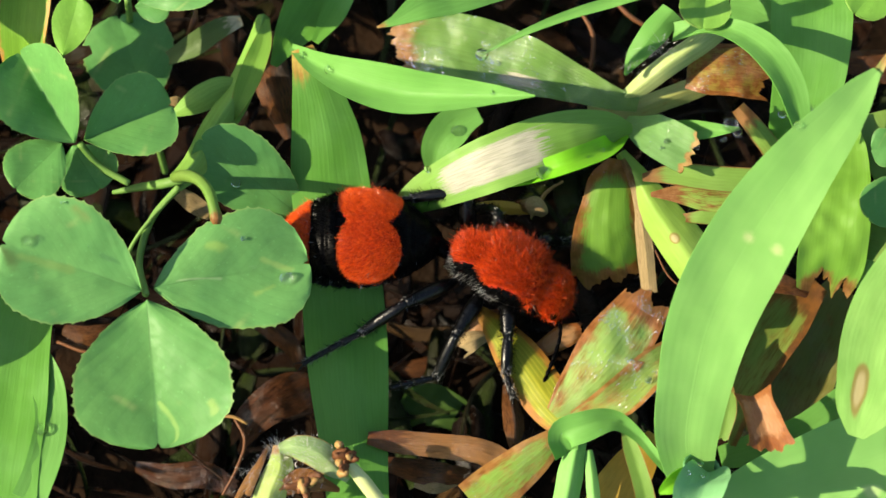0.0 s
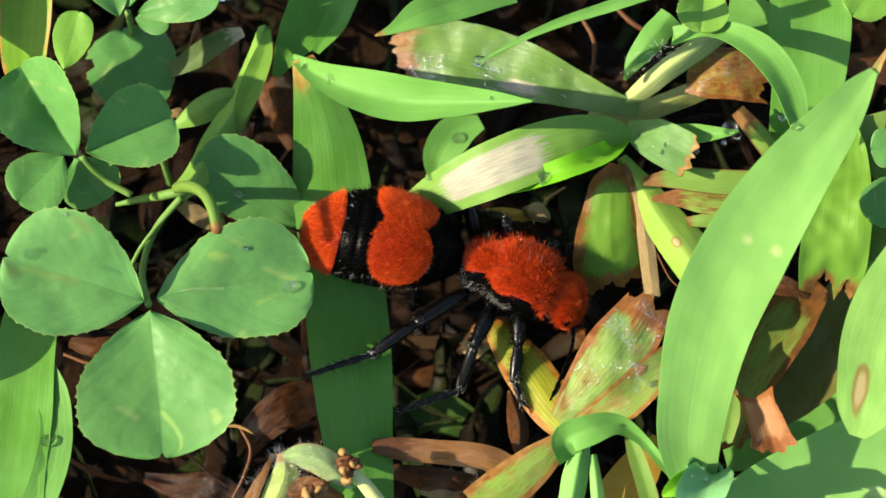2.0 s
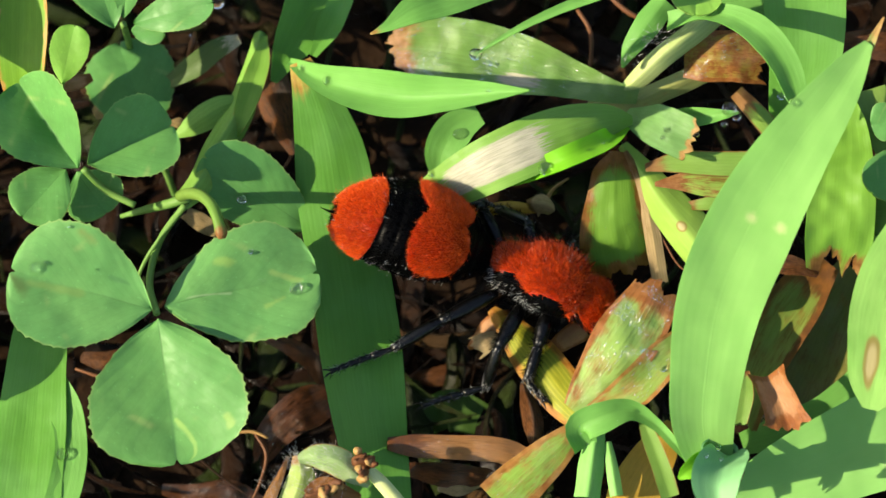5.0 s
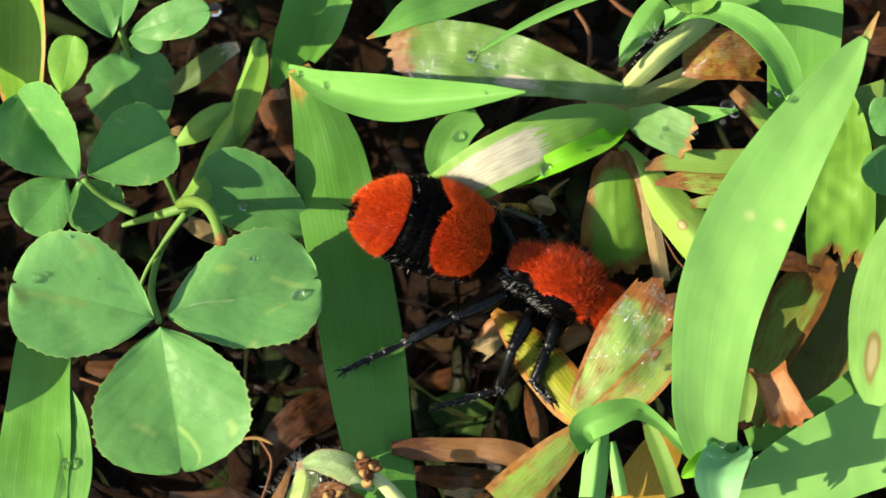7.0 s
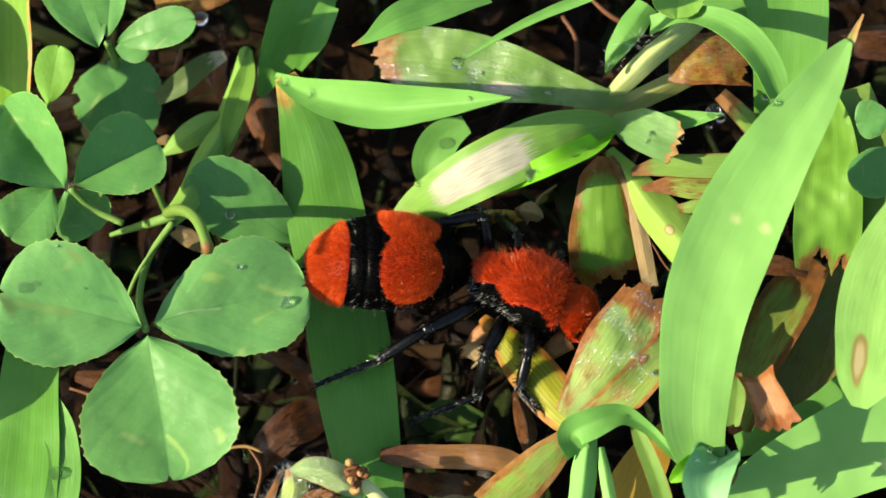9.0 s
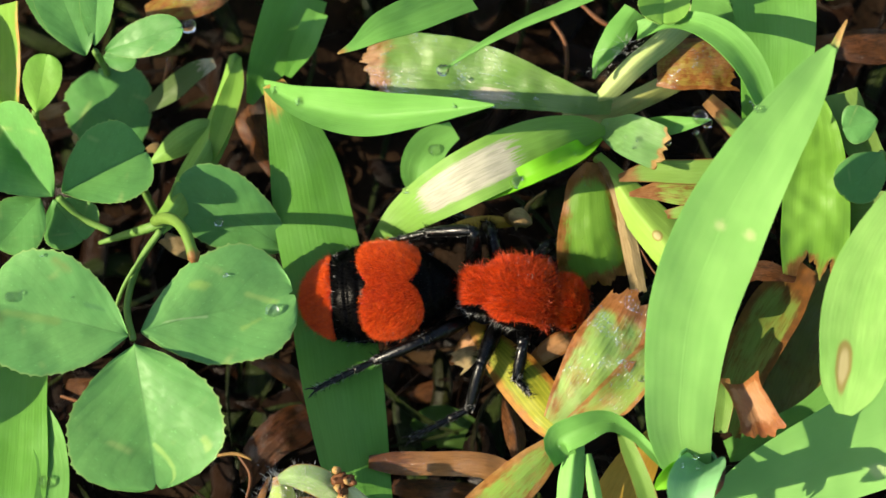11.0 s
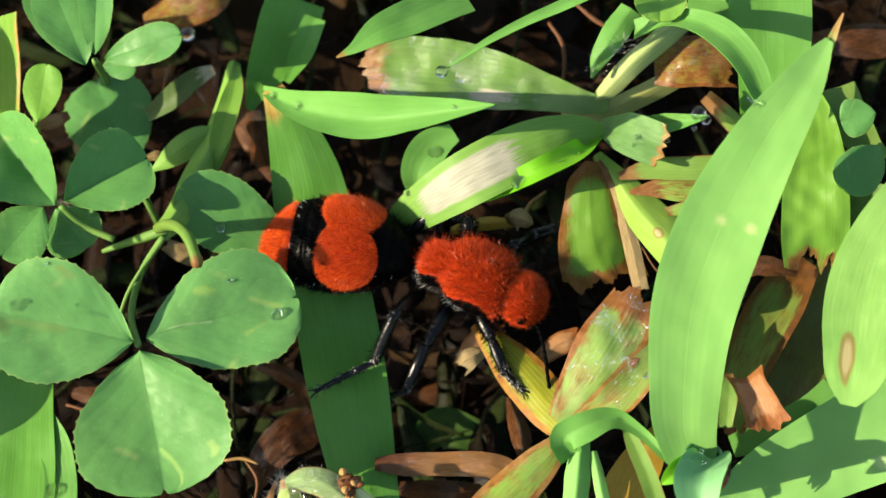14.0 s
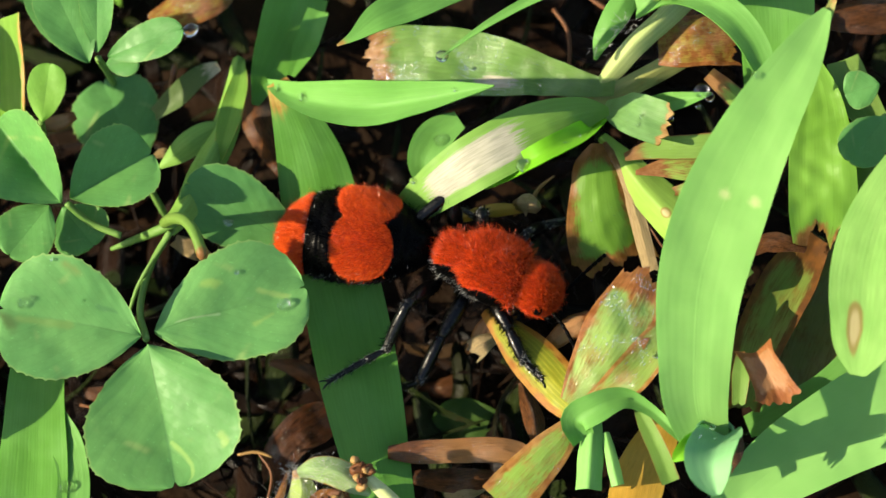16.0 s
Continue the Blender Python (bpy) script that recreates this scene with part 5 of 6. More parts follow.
blade('dead_leaf', 'dark brown crumpled leaf beside a seedling', 'darkred', [(18.3, -13.6, 8.0, 0.61), (18.5, -14.8, 8.6, 1.38), (18.3, -15.8, 8.4, 1.3), (17.8, -16.6, 8.0, 0.77)], keel=-0.2, ragged=1.4)
blade('dead_leaf', 'yellowing green leaf scrap', 'streaked', [(19.7, -7.9, 6.6, 0.54), (19.5, -9.8, 7.0, 1.22), (19.1, -11.6, 6.4, 0.92)], keel=0.1, ragged=0.4)
blade('dead_leaf', 'torn brown leaf crumbs', 'darkred', [(21.1, -1.5, 8.0, 0.54), (22.5, -1.0, 8.6, 1.38), (23.8, -1.3, 8.6, 1.15), (25.0, -1.7, 8.0, 0.46)], keel=-0.3, ragged=1.4)
blade('dead_leaf', 'wet orange-brown dead leaf at the turf edge', 'deadbrown', [(-19.2, 22.6, 7.6, 0.99), (-17.0, 22.9, 8.2, 2.53), (-14.5, 23.5, 8.2, 2.76), (-12.8, 24.6, 7.6, 1.15)], keel=-0.1, ragged=0.8, dew=60)
blade('dead_leaf', 'dark brown flattened straw in shade', 'darkred', [(27.7, 16.5, 5.6, 1.15), (30.5, 16.0, 6.0, 2.37), (33.9, 15.8, 5.6, 2.45)], keel=-0.1, ragged=0.5)
blade('blade', 'dry brown tip of a torn blade', 'drytip', [(29.6, 10.8, 23.0, 0.11), (29.2, 10.2, 22.7, 0.34), (28.4, 8.9, 22.0, 0.68), (27.4, 7.5, 20.8, 0.68)], keel=0.1, plant=plant_c)
clover('clover_leaf', 'three-leaflet bluish green clover leaf with pale marks', ('clover_west', 'clover_east', 'clover_south'), (-19.9, -4.0, 13.6),
       [((-20.2, -3.7, 13.6), (-29.5, -1.0, 15.4), 8.6, 0.2, 0), ((-19.4, -3.3, 12.9), (-9.1, -0.8, 11.2), 8.57, 0.14, 12), ((-19.8, -4.3, 13.4), (-18.8, -14.2, 12.0), 10.79, 0.2, 0)],
       [(-19.9, -3.9, 13.4), (-20.6, -0.5, 11.0), (-19.9, 2.7, 10.0), (-18.0, 4.4, 11.8)])
clover('clover_leaf', 'folded three-leaflet green clover leaf', 'clover', (-24.7, 6.6, 14.2),
       [((-25.0, 6.6, 14.2), (-28.9, 12.5, 15.8), 5.97, 0.9, 12), ((-24.4, 6.8, 14.2), (-18.61, 9.69, 13.4), 5.7, 0.6, -4), ((-25.9, 6.6, 14.0), (-28.9, 3.2, 14.2), 4.29, 0.1, 0), ((-25.4, 7.1, 12.2), (-23.4, 4.1, 11.8), 4.21, 0.1, 0)],
       [(-24.7, 6.6, 14.0), (-23.4, 5.5, 12.6), (-21.4, 4.4, 12.2)])
clover('clover_leaf', 'green clover leaflet dotted with drops', 'clover2', (-10.5, 3.6, 9.6),
       [((-9.7, 3.66, 7.6), (-16.73, 8, 11.6), 5.4, 0.05, 14)],
       [(-9.9, 3.7, 7.9), (-8.6, 3.2, 5.0), (-8.0, 2.6, 2.0)])
clover('clover_leaf', 'dark shaded clover leaf', 'clover2', (-21.2, 10.6, 9.0),
       [((-21.0, 12.0, 6.0), (-23.1, 19.0, 6.5), 6.43, 0.08, 0)],
       [(-21.0, 12.0, 6.0), (-20.4, 10.7, 4.0), (-19.9, 9.6, 0.0)])
clover('clover_leaf', 'pale green clover leaf in the litter', 'clover3', (-26.9, 14.8, 9.0),
       [((-26.2, 13.2, 13.4), (-25.1, 16.9, 14.8), 2.76, 0.1, 0)],
       [(-26.3, 13.3, 13.3), (-27.2, 13.9, 8.0), (-28.5, 14.4, 1.0)])
clover('clover_leaf', 'small-leaved green clover shoot with drops', 'clover2', (-20.2, 14.7, 20.5),
       [((-22.4, 16.6, 14.7), (-24.1, 21.8, 18.5), 3.98, 0.12, 0), ((-21.7, 17.2, 14.9), (-20.5, 21.4, 19.0), 2.45, 0.3, 0), ((-21.0, 16.9, 14.5), (-15.4, 17.3, 16.5), 2.76, 0.14, 0), ((-21.3, 16.6, 14.1), (-18.9, 16.2, 14.5), 1.99, 0.1, 0), ((-23.1, 17.1, 14.5), (-25.8, 22.2, 16.5), 2.53, 0.15, 0)],
       [(-21.8, 17.0, 14.3), (-22.2, 18.4, 8.0), (-22.5, 19.2, 2.0)])
clover('clover_leaf', 'bright green young clover leaf', 'clover3', (17.9, 17.9, 15.0),
       [((17.9, 18.4, 15.0), (17.5, 14.7, 15.6), 3.52, 0.3, 0)],
       [(17.9, 18.4, 15.0), (19.0, 22.1, 10.0), (19.7, 25.1, 6.0)])
clover('clover_leaf', 'light green clover leaf at the turf edge', 'clover3', (31.4, 18.7, 16.0),
       [((31.0, 19.6, 16.0), (27.8, 15.8, 16.0), 3.44, 0.08, 0)],
       [(31.0, 19.6, 16.0), (32.1, 23.8, 10.0), (33.4, 27.3, 6.0)])
clover('clover_leaf', 'small round green clover leaf', 'clover2', (31.1, 4.3, 14.0),
       [((31.5, 4.7, 14.0), (28.6, 1.8, 14.0), 3.29, 0.08, 0), ((31.4, 7.1, 14.0), (29.0, 6.9, 13.6), 2.68, 0.1, 0)],
       [(31.4, 4.7, 14.0), (32.8, 4.8, 9.0), (33.7, 4.9, 4.0)])
young_shoot("upright pale teal grass shoot with rolled young leaves", 17.4, -14.8)
runner = clover_runner("creeping green clover runner with a hooked withered tip", -19.9, 8.8)
stem('stem', 'hooked green clover stem with a brown withered tip', 'hook', [(-18.3, 4.9, 12.2, 0.8), (-17.3, 4.3, 14.2, 0.85), (-16.3, 3.4, 15.6, 0.8), (-15.6, 2.2, 16.4, 0.8), (-15.25, 1.0, 16.6, 0.75), (-15.12, 0.4, 16.5, 0.85), (-15.1, 0.1, 16.4, 0.5)], runner)
stem('stem', 'creeping green clover stem', 'stemg', [(-22.8, 5.0, 8.6, 0.31), (-21.1, 5.0, 9.6, 0.54), (-18.8, 4.7, 11.6, 0.69), (-17.6, 4.8, 12.2, 0.69)], runner)
stem('stem', 'slender green leaf stalk', 'stemg', [(-17.8, 4.6, 11.6, 0.34), (-19.2, 3.2, 11.0, 0.31), (-20.8, 1.5, 10.0, 0.31), (-22.3, -0.7, 8.0, 0.27)], runner)
stem('dry_stem', 'thin brown dry stem', 'twig', [(-14.3, -9.7, 4.0, 0.23), (-13.5, -11.3, 4.0, 0.27), (-14.0, -13.2, 3.6, 0.23), (-15.0, -15.0, 3.0, 0.19)])
stem('dry_stem', 'thin tan dry stem', 'twigtan', [(-15.7, -9.8, 4.4, 0.19), (-14.3, -9.8, 4.4, 0.27), (-13.3, -10.3, 4.4, 0.19)])
stem('dry_stem', 'thin brown dry stem', 'twig', [(-19.1, -10.2, 3.0, 0.15), (-17.1, -12.1, 2.6, 0.19), (-15.1, -13.6, 2.2, 0.15)])
stem('dry_stem', 'reddish brown dry stem', 'twig', [(9.6, 19.8, 6.0, 0.31), (10.4, 18.1, 6.0, 0.34), (10.4, 16.6, 5.6, 0.31), (10.1, 15.1, 5.0, 0.23)])
stem('dry_stem', 'thin brown curved stem', 'twig', [(14.2, 3.0, 7.0, 0.11), (14.8, 1.4, 7.0, 0.15), (15.7, -0.3, 7.0, 0.15), (16.7, -1.1, 7.0, 0.11)])
stem('dry_stem', 'reddish brown dry stem', 'twig', [(11.6, 21.1, 6.0, 0.27), (13.2, 19.3, 6.2, 0.38), (14.4, 18.6, 6.0, 0.31)])
stem('dry_stem', 'thin tan dry stem', 'twigtan', [(5.2, 4.7, 5.6, 0.23), (6.4, 5.1, 6.0, 0.34), (7.1, 6.2, 6.0, 0.27), (8.3, 7.2, 5.6, 0.15)])
stem('dry_stem', 'brown dry stem on the soil', 'twig', [(-26.8, -4.1, 3.0, 0.23), (-24.4, -4.9, 3.2, 0.27), (-21.7, -3.2, 3.0, 0.19)])
stem('stem', 'light green bud stem', 'palest', [(-6.4, -14.3, 10.0, 0.69), (-5.5, -15.2, 9.4, 0.99), (-3.8, -17.2, 8.4, 1.07)], plant_j)
stem('dry_stem', 'reddish brown hairy crumb', 'twig', [(-18.1, 17.4, 7.0, 0.31), (-17.7, 18.0, 7.8, 0.5), (-17.6, 19.2, 7.0, 0.27)])
blade('dead_leaf', 'ivory ribbed scrap of dry sheath', 'ivory', [(3.3, -3.7, 4.8, 0.7), (2.8, -4.1, 5.4, 1.0), (2.0, -4.5, 5.6, 1.4), (1.2, -4.8, 5.2, 1.6)], keel=-0.3, ragged=1.0)
blade('dead_leaf', 'pale crumpled dry husk', 'ivory', [(5.3, 5.1, 6.6, 0.9), (5.9, 4.9, 7.2, 1.5), (6.6, 4.7, 7.2, 1.5), (7.2, 4.5, 6.6, 0.8)], keel=-0.5, ragged=1.2)
blade('dead_leaf', 'narrow ochre strip of dead leaf', 'ochre', [(1.2, 4.9, 5.6, 0.5), (3.0, 5.1, 6.0, 0.9), (4.6, 5.0, 6.2, 0.9), (6.0, 4.8, 6.2, 0.5)], keel=-0.2, ragged=0.5)
water_drop(-10.54, -2.17, 11.94, 0.84)
water_drop(-10.87, -3.53, 12.07, 0.23)
water_drop(-27.82, -0.97, 15.67, 0.69)
water_drop(-27.06, -0.74, 15.71, 0.38)
water_drop(2.48, 11.72, 18.21, 0.84)
water_drop(6.74, 5.16, 13.08, 0.92)
water_drop(10.76, 6.94, 12.90, 0.31)
water_drop(9.75, 6.23, 13.42, 0.23)
water_drop(19.48, 8.62, 13.5, 1)
water_drop(19.94, 8.2, 13.3, 0.69)
water_drop(19.07, 7.74, 13, 0.38)
water_drop(17.18, 7.01, 13.23, 0.38)
water_drop(0.83, 9.81, 8.60, 0.77)
water_drop(-1.13, 6.33, 10.29, 0.46)
water_drop(-26.91, -12.23, 9.41, 0.84)
water_drop(25.14, 10.69, 11.39, 0.46)
water_drop(23.21, 10.28, 11.27, 0.54)
water_drop(23.27, 5.61, 21.72, 0.54)
water_drop(-9.78, 14.17, 11.46, 0.54)
water_drop(-7.95, 12.53, 12.99, 0.61)
water_drop(-14.24, 5.29, 9.89, 0.61)
water_drop(15.16, 7.69, 12.71, 0.38)
water_drop(14.84, 7.18, 12.63, 0.31)
water_drop(-15.5, 19.14, 12.3, 1)
water_drop(-17.83, 18.95, 7.28, 0.23)
water_drop(3.19, 8.38, 19.90, 0.31)
water_drop(27.02, -7.60, 2.46, 0.38)
water_drop(-13.52, 0.41, 12.60, 0.31)
water_drop(-25.41, 1.46, 16.66, 0.23)
water_drop(-23.66, -1.13, 15.06, 0.23)
water_drop(11.96, -11.38, 9.80, 0.23)
water_drop(17.31, -14.83, 11.77, 0.38)
water_drop(16.40, -15.83, 13.33, 0.31)
water_drop(17.42, -15.81, 12.48, 0.31)
water_drop(8.59, -13.07, 8.33, 0.23)
water_drop(14.03, -8.09, 8.62, 0.46)
water_drop(14.37, -9.09, 8.46, 0.31)
water_drop(3.26, 14.69, 9.22, 0.31)
florets(-6.5, -14.3, 9.9, 0.55, plant_j)
florets(-9.2, -15.9, 9.6, 0.6, plant_j)
bud_hair(-11, -13.5, 9.4, 0.7, 170, plant_j)
bud_hair(-9.1, -13.8, 9.9, 1, 160, plant_j)
bud_hair(-7.6, -14.5, 9.6, 0.9, 120, plant_j)
bud_hair(-10, -15.5, 9, 1.1, 160, plant_j)
bud_hair(-12.4, -14.9, 8.4, 1.1, 120, plant_j)
bud_hair(14.9, 13.9, 14.4, 1, 60, plant_e)
bud_hair(12.9, 12.8, 13.2, 0.7, 30, plant_e)


# ---- the velvet ant ----
def loft(profile, rows, cols):
    """Rings along x from rows of x, half width, half height, height of centre. Gives a function of s (0..1) and angle."""
    p = np.asarray(profile, float)
    at = np.linspace(0, 1, len(p))

    def surface(s, a):
        k = np.clip(s, 0, 1)
        x, w, h, z = (np.interp(k, at, p[:, n]) for n in range(4))
        return np.stack([x, w * np.cos(a), z + h * np.sin(a)], -1)

    s, a = np.linspace(0, 1, rows), np.linspace(0, 2 * math.pi, cols, endpoint=False)
    grid = surface(np.repeat(s[:, None], cols, 1), np.repeat(a[None], rows, 0))
    faces = [(i * cols + j, i * cols + (j + 1) % cols, (i + 1) * cols + (j + 1) % cols, (i + 1) * cols + j) for i in range(rows - 1) for j in range(cols)]
    return surface, grid.reshape(-1, 3), faces


def rounded(profile, n=40):
    """The same profile with smooth steps between its rows."""
    return spline([(x, w, h, z) for x, w, h, z in profile], n)


def fur(name, surface, keep, count, length, width, lean, bend, mat, parent, label, seed):
    """Hairs spread over a lofted surface where keep(points, s, angle) holds."""
    rng = np.random.default_rng(seed)
    s, a = rng.uniform(0.0, 1, count * 4), rng.uniform(0, 2 * math.pi, count * 4)
    p = surface(s, a)
    ds, da = surface(s + 0.01, a) - surface(s - 0.01, a), surface(s, a + 0.02) - surface(s, a - 0.02)
    out = unit(np.cross(da, ds))
    centre = surface(s, a * 0) * [1, 0, 1] + surface(s, a * 0 + math.pi) * [0, 0, 0]
    out = np.where(((p - centre) * out).sum(-1, keepdims=True) < 0, -out, out)
    area = np.linalg.norm(np.cross(ds, da), axis=-1)
    chosen = (rng.random(len(s)) < area / np.percentile(area, 97)) & keep(p, s, a)
    chosen = np.nonzero(chosen)[0][:count]
    p, out = p[chosen], out[chosen]
    ways = unit(out + np.array(lean) + rng.normal(0, 0.22, p.shape))
    verts, faces = hair_strands(p - out * 0.03, ways, length * rng.uniform(0.6, 1.25, len(p)), width * rng.uniform(0.7, 1.2, len(p)), bend, rng)
    return mesh_object(name, verts, faces, mat, parent, label, smooth=False)


def orange_band(p, s):
    """Where the abdomen is red: two rounded spots that touch, and the end."""
    arc = 3.0 * np.arctan2(np.abs(p[..., 1]), p[..., 2] - 0.2)
    spots = np.abs((p[..., 0] + 3.6) / 2.12) ** 2.2 + np.abs((arc - 1.98) / 2.4) ** 2.2 < 1
    end = (p[..., 0] < -7.75 - 0.05 * arc) & (p[..., 0] > -10.4) & (p[..., 2] > -1.5)
    return spots | end


def banded(profile):
    """The abdomen's outline, drawn in a little where one plate slides under the next."""
    p = np.array(profile)
    for x in (-0.9, -5.75, -6.75, -7.75, -9.0):
        p[:, 1:3] *= (1 - 0.035 * np.exp(-(((p[:, 0] - x) / 0.16) ** 2)))[:, None]
    return p


def velvet_ant():
    ant = tagged(new("velvet_ant"), "black wingless velvet ant with dense red-orange fur, walking through grass", "insect")
    parts = {}
    # abdomen, behind its joint
    prof = banded(rounded([(0.9, 0.55, 0.55, -0.2), (0.3, 1.25, 1.25, 0), (-0.5, 1.9, 1.8, 0.15), (-1.5, 2.55, 2.35, 0.32), (-2.9, 3.1, 2.8, 0.5), (-4.6, 3.35, 3.0, 0.5), (-6.5, 3.25, 2.9, 0.3), (-8.2, 2.8, 2.5, -0.1), (-9.4, 2.15, 2.0, -0.5), (-10.2, 1.35, 1.3, -0.8), (-10.6, 0.08, 0.08, -0.95)], 120))
    surface, verts, faces = loft(prof, 130, 72)
    s_of = np.repeat(np.linspace(0, 1, 130), 72)
    red = orange_band(verts, s_of)
    slots = [int(red[f[0]]) for f in faces]
    abdomen = parts["abdomen"] = mesh_object("abdomen", verts.tolist(), faces, [BLACK_SKIN, RED_SKIN], ant, "black abdomen with two fused red-orange spots and a red end", slots=slots)
    fur("red_fur", surface, lambda p, s, a: orange_band(p, s), 36000, 0.33, 0.0125, (-0.8, 0, 0.0), 0.3, RED_HAIR, abdomen, "dense red-orange fur", 1)
    fur("long_hair", surface, lambda p, s, a: orange_band(p, s), 1300, 0.55, 0.01, (-0.3, 0, 0.0), 0.3, RED_HAIR, abdomen, "longer red-orange hairs", 12)
    fur("black_fur", surface, lambda p, s, a: ~orange_band(p, s), 13000, 0.24, 0.015, (-1.2, 0, 0.0), 0.25, BLACK_HAIR, abdomen, "short black fur", 2)
    fur("black_bristles", surface, lambda p, s, a: ~orange_band(p, s) & (p[..., 2] > -0.5), 900, 0.5, 0.014, (-0.4, 0, 0.1), 0.2, BLACK_HAIR, abdomen, "longer black hairs", 13)
    fur("pale_fringe", surface, lambda p, s, a: (p[..., 0] < -7.3) & (p[..., 0] > -8.1) & (p[..., 2] > -1.5), 330, 0.3, 0.011, (-0.9, 0, 0.1), 0.3, SILVER_HAIR, abdomen, "silvery hairs along the edge of a plate", 14)
    fur("tail_hair", surface, lambda p, s, a: p[..., 0] < -9.9, 150, 0.5, 0.012, (-0.6, 0, 0.0), 0.3, SILVER_HAIR, abdomen, "pale hairs round the tail", 15)
    fur("fringe", surface, lambda p, s, a: (np.abs(np.sin(a)) < 0.45) & (s > 0.15), 170, 0.42, 0.008, (-0.6, 0, -0.2), 0.4, SILVER_HAIR, abdomen, "pale hairs along the flanks", 3)
    mesh_object("sting", *tube_arrays([(-10.3, 0, -0.9, 0.3), (-10.9, 0.05, -1.0, 0.16), (-11.5, 0.1, -1.0, 0.04)])[:2], BLACK_SKIN, abdomen)
    # thorax
    prof = rounded([(-3.1, 0.4, 0.4, -0.4), (-2.95, 1.05, 1.05, -0.25), (-2.5, 1.55, 1.45, -0.1), (-1.9, 1.75, 1.6, 0.0), (-1.35, 1.75, 1.65, 0.02), (-0.95, 1.85, 1.7, 0.05), (-0.3, 2.25, 1.85, 0.08), (0.8, 2.6, 1.9, 0.05), (2.0, 2.65, 1.8, -0.05), (3.0, 2.2, 1.55, -0.25), (3.55, 1.3, 1.0, -0.4)], 50)
    surface, verts, faces = loft(prof, 60, 56)

    def dorsal(p):
        return (p[..., 2] > 1.0 - 0.36 * (p[..., 0] + 1.0) * (p[..., 0] > -1.0) - 0.3 * (p[..., 0] < -1.3)) & (p[..., 2] > -0.5) & (np.abs(p[..., 1]) < np.where(p[..., 0] < -1.1, 1.3, 2.3))

    red = dorsal(verts)
    thorax = parts["thorax"] = mesh_object("thorax", verts.tolist(), faces, [BLACK_SKIN, RED_SKIN], ant, "thorax with shaggy red fur above and black sides", slots=[int(red[f[0]]) for f in faces])
    fur("red_fur", surface, lambda p, s, a: dorsal(p), 21000, 0.34, 0.0125, (-1.1, 0, 0.0), 0.55, DEEP_HAIR, thorax, "shaggy red fur", 4)
    fur("long_hair", surface, lambda p, s, a: dorsal(p), 1300, 0.75, 0.012, (-0.2, 0, 0.1), 0.3, DEEP_HAIR, thorax, "upright long red hairs", 5)
    fur("dark_bristles", surface, lambda p, s, a: p[..., 2] > 0.6, 220, 1.2, 0.014, (0.1, 0, 0.3), 0.15, BLACK_HAIR, thorax, "black upright bristles", 6)
    fur("flank_hair", surface, lambda p, s, a: ~dorsal(p), 1500, 0.5, 0.018, (-0.3, 0, -0.2), 0.3, BLACK_HAIR, thorax, "black hair on the flanks", 7)
    fur("pale_hair", surface, lambda p, s, a: ~dorsal(p) & (p[..., 0] < 1.0) & (p[..., 2] < 0.4), 420, 0.36, 0.009, (-0.6, 0, -0.2), 0.5, SILVER_HAIR, thorax, "silvery hair on the flanks", 8)
    fur("pale_tuft", surface, lambda p, s, a: (p[..., 0] < -2.5) & (np.abs(p[..., 1]) > 0.6), 120, 0.4, 0.014, (-0.7, 0, 0.0), 0.5, SILVER_HAIR, thorax, "silvery tufts at the waist", 16)
    fur("pale_bristles", surface, lambda p, s, a: dorsal(p), 25, 0.8, 0.007, (0.1, 0, 0.2), 0.2, SILVER_HAIR, thorax, "scattered pale bristles", 17)
    mesh_object("petiole", *tube_arrays([(-2.7, 0, -0.3, 1.5), (-3.4, 0, -0.3, 1.2), (-4.2, 0, 0.0, 1.3), (-5.0, 0, 0.1, 1.6)])[:2], BLACK_SKIN, ant)
    # head, in front of its joint
    prof = rounded([(-0.2, 0.5, 0.5, -0.1), (0.15, 1.25, 1.1, 0), (0.7, 1.7, 1.45, 0.0), (1.35, 1.8, 1.5, -0.1), (2.0, 1.65, 1.35, -0.35), (2.55, 1.2, 1.0, -0.6), (2.85, 0.7, 0.65, -0.75), (2.95, 0.2, 0.2, -0.8)], 40)
    surface, verts, faces = loft(prof, 44, 48)

    def crown(p):
        return p[..., 2] > 0.1 - 0.22 * (p[..., 0] - 0.5)

    red = crown(verts)
    head = parts["head"] = mesh_object("head", verts.tolist(), faces, [BLACK_SKIN, RED_SKIN], ant, "round head with red fur on top", slots=[int(red[f[0]]) for f in faces])
    fur("red_fur", surface, lambda p, s, a: crown(p), 9000, 0.38, 0.0125, (-0.9, 0, 0.0), 0.55, DEEP_HAIR, head, "red fur", 9)
    fur("bristles", surface, lambda p, s, a: p[..., 2] > -0.4, 160, 0.65, 0.012, (0.2, 0, 0.1), 0.2, DEEP_HAIR, head, "longer red bristles", 10)
    for side in (-1, 1):
        bm = bmesh.new()
        bmesh.ops.create_icosphere(bm, subdivisions=3, radius=0.42 * MM)
        me = bpy.data.meshes.new("eye")
        bm.to_mesh(me)
        bm.free()
        me.polygons.foreach_set("use_smooth", [True] * len(me.polygons))
        me.materials.append(BLACK_SKIN)
        eye = new("eye", me)
        eye.parent, eye.location = head, (1.75 * MM, side * 1.45 * MM, 0.15 * MM)
        mesh_object("mandible", *tube_arrays([(2.6, side * 0.9, -1.2, 0.6), (3.1, side * 0.75, -1.6, 0.45), (3.4, side * 0.2, -1.9, 0.12)])[:2], BLACK_SKIN, head)
